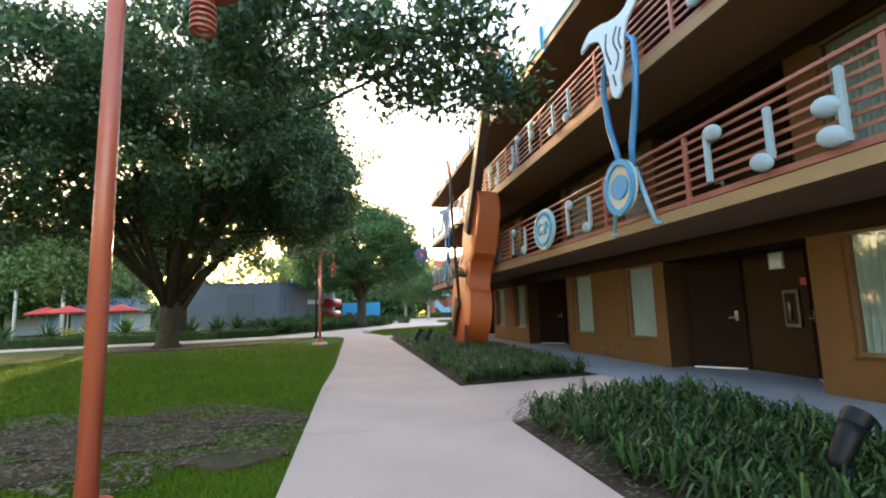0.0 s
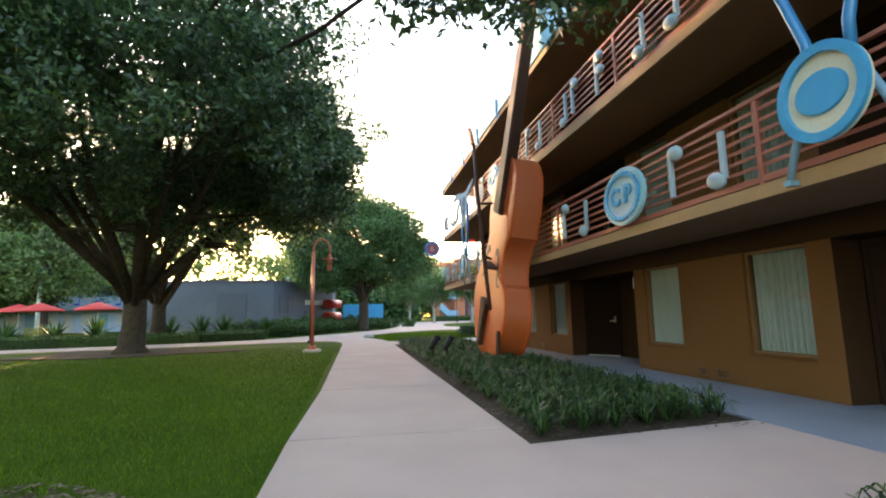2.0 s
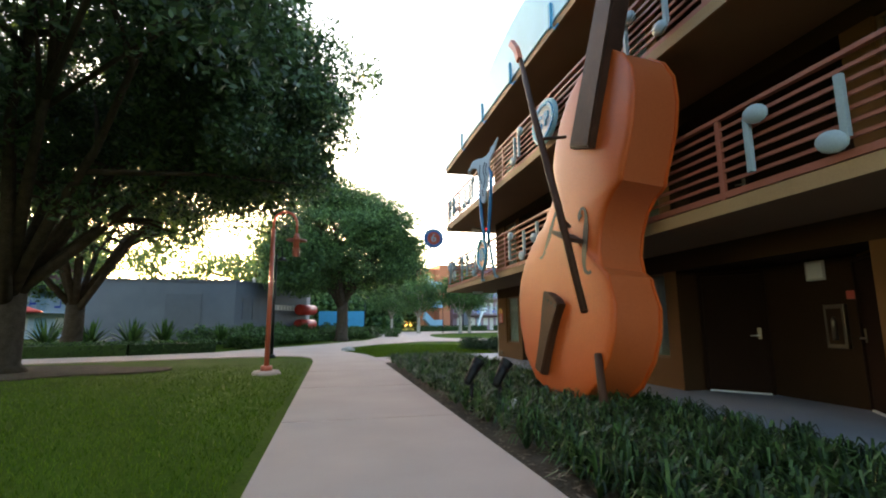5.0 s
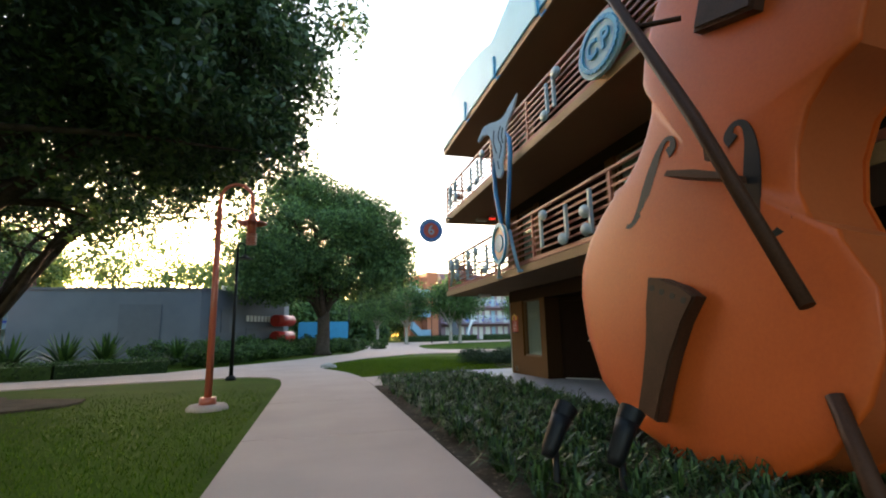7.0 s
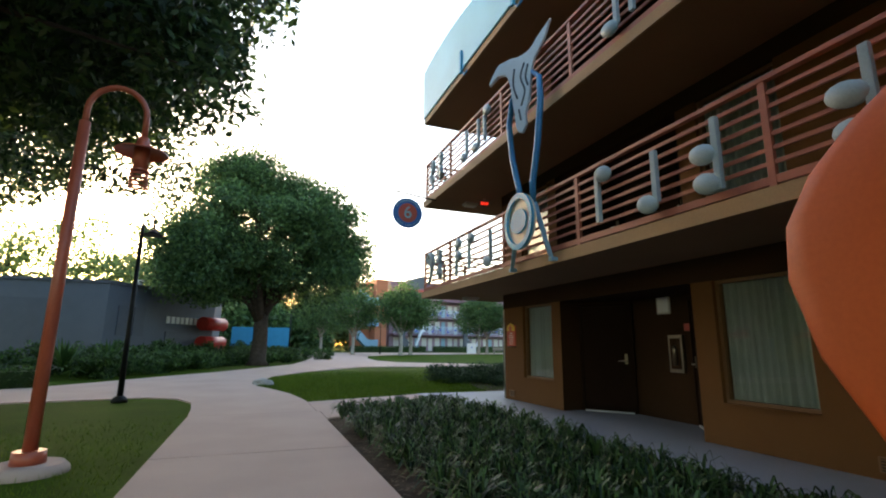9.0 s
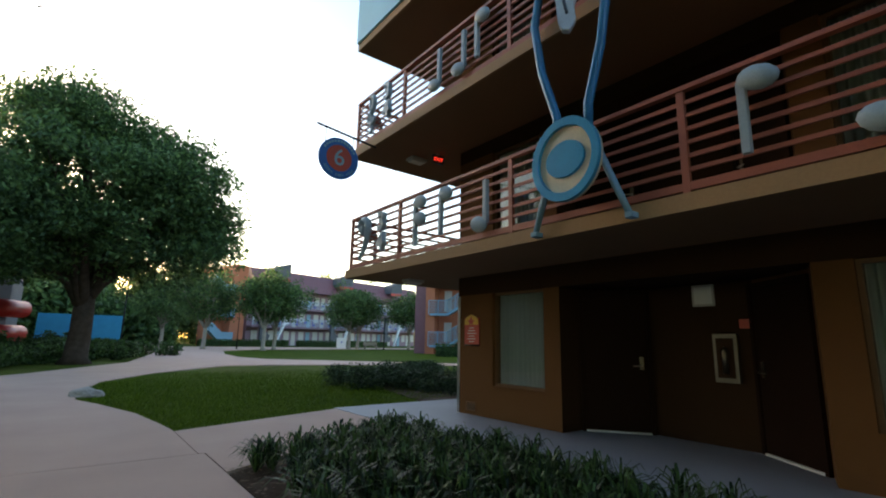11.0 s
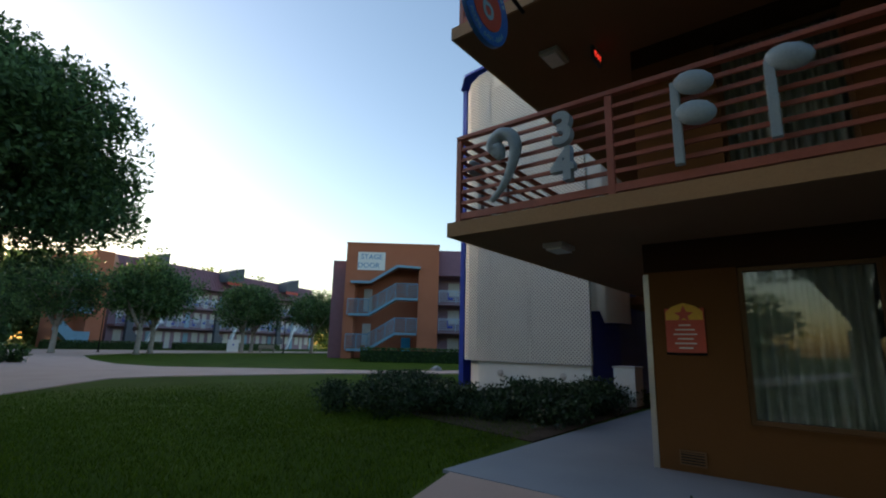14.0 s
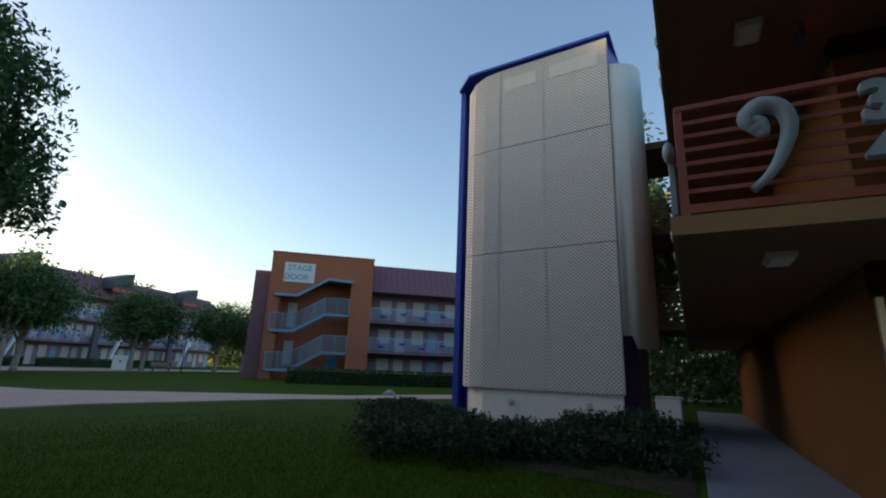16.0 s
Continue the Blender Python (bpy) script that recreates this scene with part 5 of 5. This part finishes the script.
M_PERF = perforated("perforated_sheet")
tw = thing("lift_tower", "tall tower clad in pale perforated panels with cobalt-blue sides", "tower", (0.05, -0.31, 0))
curve = [(13.95, 24.75), (13.55, 24.74), (13.22, 24.6), (13.0, 24.3), (12.9, 23.9), (12.86, 23.4), (12.74, 22.0), (12.58, 20.15)]
cols = ([0, 1, 2, 3, 4, 5], [5, 6], [6, 7])
for ci, idx in enumerate(cols):
    for z0, z1 in ((0.87, 4.6), (4.62, 7.85), (7.87, 10.55)):
        bm = bmesh.new()
        prev = None
        for k in idx:
            x, y = curve[k]
            if ci and k == idx[0]:
                x, y = x, y - 0.02
            zt = z1 - ((0.95, 0.6, 0.36, 0.17, 0.05, 0, 0, 0)[k] if z1 > 10 else 0)
            a, b = bm.verts.new((x, y, z0)), bm.verts.new((x, y, zt))
            a2, b2 = bm.verts.new((x + 0.05, y - 0.02, z0)), bm.verts.new((x + 0.05, y - 0.02, zt))
            if prev:
                bm.faces.new((prev[0], a, b, prev[1]))
                bm.faces.new((prev[2], prev[3], b2, a2))
                bm.faces.new((prev[0], prev[2], a2, a))
                bm.faces.new((prev[1], b, b2, prev[3]))
            prev = (a, b, a2, b2)
        bmesh.ops.recalc_face_normals(bm, faces=bm.faces)
        part("perforated_panel", bm, M_PERF, tw)
part("core", sheet([(14.0, 24.9), (12.98, 23.2), (12.72, 20.2), (14.2, 19.95), (17.5, 19.95), (17.5, 24.9)], 0.0, 10.62), M_DEEPBLUE, tw, "cobalt-blue tower body")
part("base_wall", sheet([(13.6, 24.6), (13.0, 23.9), (12.66, 20.2), (12.7, 20.18), (13.2, 23.9), (13.7, 24.5)], -0.02, 0.86), M_WHITE, tw, "white rendered base wall")
for y in (21.0, 23.0):
    part("base_disc", ball(0.06, 0.1, 0.1, Matrix.Translation((12.72 + 0.11 * (y - 20.2) / 2.8 - 0.02, y, 0.55))), M_GREYBOX, tw)
for (xa, ya), (xb, yb) in (((12.86, 23.4), (12.74, 22.0)), ((12.74, 22.0), (12.58, 20.15))):
    p0, p1 = Vector((xa, ya)).lerp(Vector((xb, yb)), 0.1), Vector((xa, ya)).lerp(Vector((xb, yb)), 0.85)
    part("blank_plate", sheet([(p0.x - 0.012, p0.y), (p1.x - 0.012, p1.y), (p1.x - 0.004, p1.y), (p0.x - 0.004, p0.y)], 9.78, 10.2), M_PANEL, tw, "plain unperforated plate")
part("fin", sheet([(13.6, 24.93), (14.3, 24.93), (14.3, 25.1), (13.6, 25.1)], 0, 10.62), M_DEEPBLUE, tw)
part("cap", sheet([(13.9, 25.13), (13.5, 25.13), (12.85, 24.5), (12.8, 24.2), (12.5, 20.05), (17.6, 19.85), (17.6, 25.13)], 10.62, 10.7), M_DEEPBLUE, tw)
bm = bmesh.new()
prev = None
for k in range(13):
    a = math.pi * (1.0 + 0.55 * k / 12)
    x, y = 13.32 + 0.7 * math.cos(a), 20.13 + 0.76 * math.sin(a)
    v = [bm.verts.new((x, y, 1.95 + (0.3 if k < 3 else 0))), bm.verts.new((x, y, 9.7))]
    if prev:
        f = bm.faces.new((prev[0], v[0], v[1], prev[1]))
        f.smooth = True
    prev = v
part("rounded_panel", bm, M_PANEL, tw, "smooth cream rounded corner panel").modifiers.new("thick", "SOLIDIFY").thickness = 0.04
for k, so in enumerate(SOFFITS):
    b = thing("bridge", "short brown bridge between tower and balcony", "bridge", (0, 0, 0), group="tower bridges", kind="structure")
    part("deck", box(14.3, 16.6, SLAB_N + 0.004, 19.63, so, so + 0.22), M_SOFFIT, b)
    if k < 2:
        for j in range(7):
            part("slat", box(14.36, 14.39, SLAB_N + 0.02, 19.63, so + 0.32 + j * 0.135, so + 0.37 + j * 0.135), M_RAIL, b)
        part("post", box(14.33, 14.39 - 0.004, 19.1, 19.16, so + 0.22, so + 1.25), M_RAIL, b)
cab = thing("service_cabinet", "pale grey metal service cabinet beside the walkway", "cabinet", (12.55, 18.92, 0))
part("body", box(-0.3, 0.3, -0.25, 0.25, 0.0, 0.86, 0.015), M_WHITE, cab)
part("lid", box(-0.32, 0.32, -0.27, 0.27, 0.86, 0.9, 0.012), M_GREYBOX, cab)

# ---- low grey building with red cylinders ----
shed = thing("low_grey_building", "low slate-grey flat-roofed building with red cylinders", "building", (0, 0, 0))
part("wall", sheet([(-16.0, 34.0), (-6.3, 34.0), (-2.0, 41.5), (-2.0, 48.0), (-16.0, 48.0)], -0.05, 4.15), M_SHED, shed)
part("roof_edge", sheet([(-16.1, 33.92), (-6.25, 33.92), (-1.92, 41.5), (-1.92, 48.1), (-16.1, 48.1)], 4.15, 4.28), M_SHEDDARK, shed)
part("dark_panel", box(-10.6, -8.4, 33.93, 33.998, 0.2, 3.3), M_SHEDDARK, shed, "dark recessed panel")
for u in (0.7, 1.75):
    d = Vector((4.3, 7.5, 0)).normalized()
    n = Vector((d.y, -d.x, 0))
    p = Vector((-6.3, 34.0, 0)) + d * u
    o = [p + n * 0.01, p + n * 0.01 + d * 0.75, p + n * 0.06 + d * 0.75, p + n * 0.06]
    w = part("window", sheet([(v.x, v.y) for v in o], 1.6, 3.1), M_SHEDDARK, shed)
for k in range(8):
    p = Vector((-6.3, 34.0, 0)) + d * (4.2 + 0.4 * k)
    o = [p + n * 0.01, p + n * 0.01 + d * 0.26, p + n * 0.06 + d * 0.26, p + n * 0.06]
    part("letter_bar", sheet([(v.x, v.y) for v in o], 2.35, 2.75), M_WHITE, shed)
p = Vector((-6.3, 34.0, 0)) + d * 7.2
o = [p + n * 0.02 - d * 3, p + n * 0.02, p + n * 0.07, p + n * 0.07 - d * 3]
part("sign_panel", sheet([(v.x, v.y) for v in o], 1.2, 1.9), M_SHEDDARK, shed)
for z in (2.45, 1.25):
    a = p + n * 0.5 - d * 0.4
    b = p + n * 0.5 + d * 1.7
    c = part("red_cylinder", tube([(a.x, a.y, z), (b.x, b.y, z)], 0.42, 18), M_REDTUBE, shed, "glossy red cylinder")
part("roof_vent", tube([(-5.6, 37.0, 4.28), (-5.6, 37.0, 4.6), (-5.6, 37.0, 4.62), (-5.6, 37, 4.75)], [0.12, 0.12, 0.2, 0.05], 12), M_WHITE, shed)
bw = thing("blue_pool_wall", "bright blue curved pool wall beyond the trees", "wall")
part("panel", sheet([(-1.2, 50), (3.4, 50), (3.0, 51), (-1.2, 51)], 0, 2.6), M_CYAN, bw)
part("panel", sheet([(-1.2, 49.9), (1.6, 49.9), (1.6, 49.98), (-1.2, 49.98)], 0, 1.2), M_BLUE, bw)

# ---- terracotta stair block and its wing ----
sb = thing("terracotta_stair_block", "terracotta stair block with blue-grey stairs and a white sign", "building", (29.8, 50.4, 0), math.degrees(math.atan2(-6.8, 5.8)))
sb.scale = (1, 1, 0.965)
part("wall", box(0, 0.95, 0, 5, 0, 11.2), M_TERRA, sb)
part("wall", box(6.95, 8.85, 0, 5, 0, 11.2), M_TERRA, sb)
part("wall", box(0.96, 6.94, 2.0, 5, 0, 11.2), M_TERRA, sb)
part("wall", plate([(0.95, 7.35), (2.4, 7.35), (4.9, 9.0), (6.95, 8.9), (6.95, 11.2), (0.95, 11.2)], 2.0, Matrix.Translation((0, 2.0, 0)) @ FACE_SOUTH), M_TERRA, sb)
part("canopy", plate([(0.6, 7.2), (2.45, 7.2), (4.95, 8.85), (7.1, 8.75), (7.1, 8.95), (4.9, 9.08), (2.4, 7.42), (0.6, 7.42)], 0.5, FACE_SOUTH), M_RAILBLUE, sb)
part("parapet", box(-0.05, 8.9, -0.05, 5.05, 11.2, 11.32), M_TERRA, sb)
for z in (0.7, 4.05):
    fl = part("flight", plate([(0.5, 0), (2.4, 0), (4.9, 1.6), (6.9, 1.6), (6.9, 1.85), (4.8, 1.85), (2.3, 0.25), (0.5, 0.25)], 1.0, Matrix.Translation((0, 0.7, z)) @ FACE_SOUTH), M_RAILBLUE, sb, "blue-grey stair flight")
    for j in range(8):
        dz = 0.4 + j * 0.17
        for a, b in (((0.4, 0), (2.35, 0)), ((2.35, 0), (4.85, 1.6)), ((4.85, 1.6), (6.9, 1.6))):
            part("rail", tube([(a[0], -0.35, z + a[1] + dz), (b[0], -0.35, z + b[1] + dz)], 0.03 if j < 7 else 0.05, 6), M_RAILBLUE, fl)
    for u, dz in ((0.4, 0), (1.4, 0), (2.35, 0), (3.2, 0.54), (4.0, 1.05), (4.85, 1.6), (5.9, 1.6), (6.9, 1.6)):
        part("post", box(u - 0.03, u + 0.03, -0.38, -0.32, z + dz + 0.1, z + dz + 1.6), M_RAILBLUE, fl)
part("doorway", box(5.4, 6.3, 1.93, 1.99, 0, 2.1), M_CYAN, sb)
part("doorway", box(1.6, 2.4, 1.93, 1.99, 1.3, 3.4), M_GREYBOX, sb)
part("doorway", box(1.6, 2.4, 1.93, 1.99, 4.6, 6.9), M_GREYBOX, sb)
sg = part("sign_board", box(1.1, 3.7, -0.08, -0.01, 8.55, 10.35), M_WHITE, sb, "white stage door sign board")
for tx, zz in (("STAGE", 9.85), ("DOOR", 9.0)):
    writing("letters", tx, 0.7, M_BLUE, sg, Matrix.Translation((2.4 if tx == "STAGE" else 2.15, -0.085, zz)) @ FACE_SOUTH, 0.006)


def room_wing(name, label, at, turn, length, storeys, wall, base=2.7, roof_z=8.0, step=3.2):
    """A three-storey row of rooms: walls, balconies with slim rails, windows, doors, seamed mansard roof."""
    w = thing(name, label, "building", at, turn)
    part("wall", box(0, length, 1.6, 8, 0, roof_z), wall, w)
    for k in range(1, storeys):
        z = base * k
        part("deck", box(0, length, 0, 1.6, z - 0.2, z), wall, w)
        for j in range(6):
            part("rail", box(0, length, -0.04, -0.01, z + 0.15 + 0.17 * j, z + 0.2 + 0.17 * j), M_FARRAIL, w)
        part("top_rail", box(0, length, -0.06, 0.02, z + 1.12, z + 1.2), M_FARRAIL, w)
        for u in np.arange(0.1, length, 1.6):
            part("post", box(u - 0.03, u + 0.03, -0.05, 0.0, z, z + 1.12), M_FARRAIL, w)
        for i, u in enumerate(np.arange(0.9, length - 1, 1.9)):
            part("blue_note", box(u, u + 0.5, -0.1, -0.061, z + 0.3 + 0.3 * (i % 2), z + 0.5 + 0.3 * (i % 2)), M_DEEPBLUE, w)
            part("blue_note", box(u + (0.42 if i % 3 else 0.0), u + (0.5 if i % 3 else 0.08), -0.1, -0.061, z + 0.5, z + 1.0), M_DEEPBLUE, w)
    for k in range(storeys):
        for i, u in enumerate(np.arange(1.0, length - 1.2, step)):
            part("window", box(u, u + 1.1, 1.53, 1.598, base * k + 0.8, base * k + 2.1), M_GREYBOX, w)
            part("door", box(u + 1.6, u + 2.45, 1.53, 1.598, base * k + 0.02, base * k + 2.05), M_RAILBLUE if i % 2 else M_GREYBOX, w)
    part("roof", plate([(0.35, 0.0), (-1.9, 2.9), (-8, 2.9), (-8, 0)], length, Matrix(((0, 0, 1, 0), (-1, 0, 0, 0), (0, 1, 0, roof_z), (0, 0, 0, 1)))), M_ROOFRED, w, "wine-red seamed metal mansard")
    for u in np.arange(0.2, length, 0.55):
        part("roof_seam", plate([(0.4, 0.0), (-1.85, 2.93), (-1.95, 2.93), (0.3, 0.0)], 0.08, Matrix(((0, 0, 1, u), (-1, 0, 0, 0), (0, 1, 0, roof_z + 0.01), (0, 0, 0, 1)))), M_ROOFRED, w)
    return w


ang = math.atan2(-6.8, 5.8)
room_wing("room_wing", "mauve three-storey wing with pale balcony rails", (29.8 + 8.9 * math.cos(ang) + 0.9 * math.sin(-ang), 50.4 + 8.9 * math.sin(ang) + 0.9 * math.cos(ang), 0), math.degrees(ang), 16, 3, M_MAUVE)
part("left_return", box(-1.4, -0.02, 1.0, 4.5, 0, 9.6), M_ROOFRED, sb)
farw = room_wing("far_room_block", "far mauve room block with pale blue balconies and wine-red roof", (24.0, 91.0, 0), 16.6, 44, 3, M_MAUVE)
farw.scale = (1, 1, 1.2)
for u in (2.5, 17.5, 32.5):
    part("dormer", plate([(0, 0), (3.6, 0.5), (3.6, 2.4), (0.2, 1.5)], 2.2, Matrix.Translation((u, 1.2, 9.4)) @ FACE_SOUTH), M_SHEDDARK, farw, "dark slanted dormer box")
    part("red_band", box(u, u + 3.6, -1.03, -0.98, 9.1, 9.5), M_REDTUBE, farw)
    part("boot_ornament", plate([(0, 0), (1.6, 0), (1.9, 0.6), (0.9, 1.2), (1.0, 3.8), (0.1, 4.2)], 0.5, Matrix.Translation((u - 1.5, -0.5, 0.8)) @ FACE_SOUTH), M_SHEDDARK, farw, "dark boot-shaped ornament")
    part("trumpet_ornament", plate([(0, 0), (0.15, 0), (1.9, 3.0), (2.6, 3.1), (1.7, 4.2), (1.6, 3.3)], 0.4, Matrix.Translation((u + 1.2, -0.9, 0.0)) @ FACE_SOUTH), M_SILVER, farw, "silver horn-shaped ornament")
st2 = thing("far_stair_block", "far terracotta stair block with blue-grey stairs", "building", (17.6, 88.0, 0), 10)
st2.scale = (1, 1, 1.2)
part("wall", box(2.4, 4.6, 0, 6, 0, 10.5), M_TERRA, st2)
part("wall", box(0.0, 2.4, 2.5, 6, 0, 10.0), M_TERRA, st2)
for k in range(3):
    part("flight", plate([(-0.9, 1.2), (0.6, 0.0), (2.7, 0.0), (2.7, 1.1), (0.9, 1.1), (-0.6, 2.3)], 1.2, Matrix.Translation((0, 0.4, 0.6 + 3.0 * k)) @ FACE_SOUTH), M_RAILBLUE, st2, "blue-grey stair flight")
ring = thing("roof_wheel", "open metal ring sign above the far trees", "sign", (44.5, 66.0, 8.6))
part("rim", ring_plate(2.6, 2.6, 0.95, 0.12, FACE_SOUTH), M_GREYBOX, ring)
for k in range(10):
    a = k * math.tau / 10
    part("spoke", tube([(1.2 * math.cos(a), 0, 1.2 * math.sin(a)), (2.5 * math.cos(a + 0.3), 0, 2.5 * math.sin(a + 0.3))], 0.05, 5), M_GREYBOX, ring)
part("mast", tube([(0, 0.2, -8.6), (0, 0.2, 0)], 0.15, 8), M_GREYBOX, ring)
bd = thing("notice_board", "white sandwich notice board on the far lawn", "sign", (30.4, 71.0, 0))
part("board", box(-0.7, 0.7, -0.1, 0.1, 0.05, 1.5, 0.05), M_WHITE, bd)
part("mark", box(-0.1, 0.1, -0.11, -0.101, 0.8, 1.0), M_DEEPBLUE, bd)
bn = thing("park_bench", "wooden park bench on the far lawn", "bench", (35.6, 72.0, 0))
part("seat", box(-1.1, 1.1, -0.25, 0.25, 0.4, 0.46), M_BARKPALE, bn)
part("backrest", box(-1.1, 1.1, 0.2, 0.26, 0.5, 0.95), M_BARKPALE, bn)
for u in (-0.95, 0.95):
    part("leg", box(u - 0.04, u + 0.04, -0.22, 0.24, 0, 0.4), M_BARKPALE, bn)

# ---- pool side beyond the lawn ----
pb = room_wing("blue_pool_building", "blue and white two-storey pool-side building", (-44.0, 44.0, 0), 30, 22, 2, M_FARRAIL, roof_z=5.4)
for k, (x, y) in enumerate(((-17.6, 31.0), (-21.5, 31.5), (-26.5, 29.5), (-24.0, 33.5))):
    u = thing("pool_umbrella", "red canvas pool umbrella on a slim pole", "umbrella", (x, y, 0), group="pool umbrellas")
    part("pole", tube([(0, 0, 0), (0, 0, 2.5)], 0.03, 8), M_WHITE, u)
    part("canopy", tube([(0, 0, 2.0), (0, 0, 2.12), (0, 0, 2.6)], [1.5, 1.42, 0.04], 8), M_UMBRELLA, u)
for x, y, h in ((-29.0, 38.0, 7.0), (-24.5, 36.5, 6.0)):
    p = thing("pool_mast", "slim white slatted mast beside the pool", "mast", (x, y, 0))
    part("pole", tube([(0, 0, 0), (0, 0, h)], 0.14, 8), M_WHITE, p)
    for j in range(5):
        part("slat", box(-0.7, 0.7, -0.05, 0.05, h - 1.4 + j * 0.3, h - 1.28 + j * 0.3), M_FARRAIL, p)
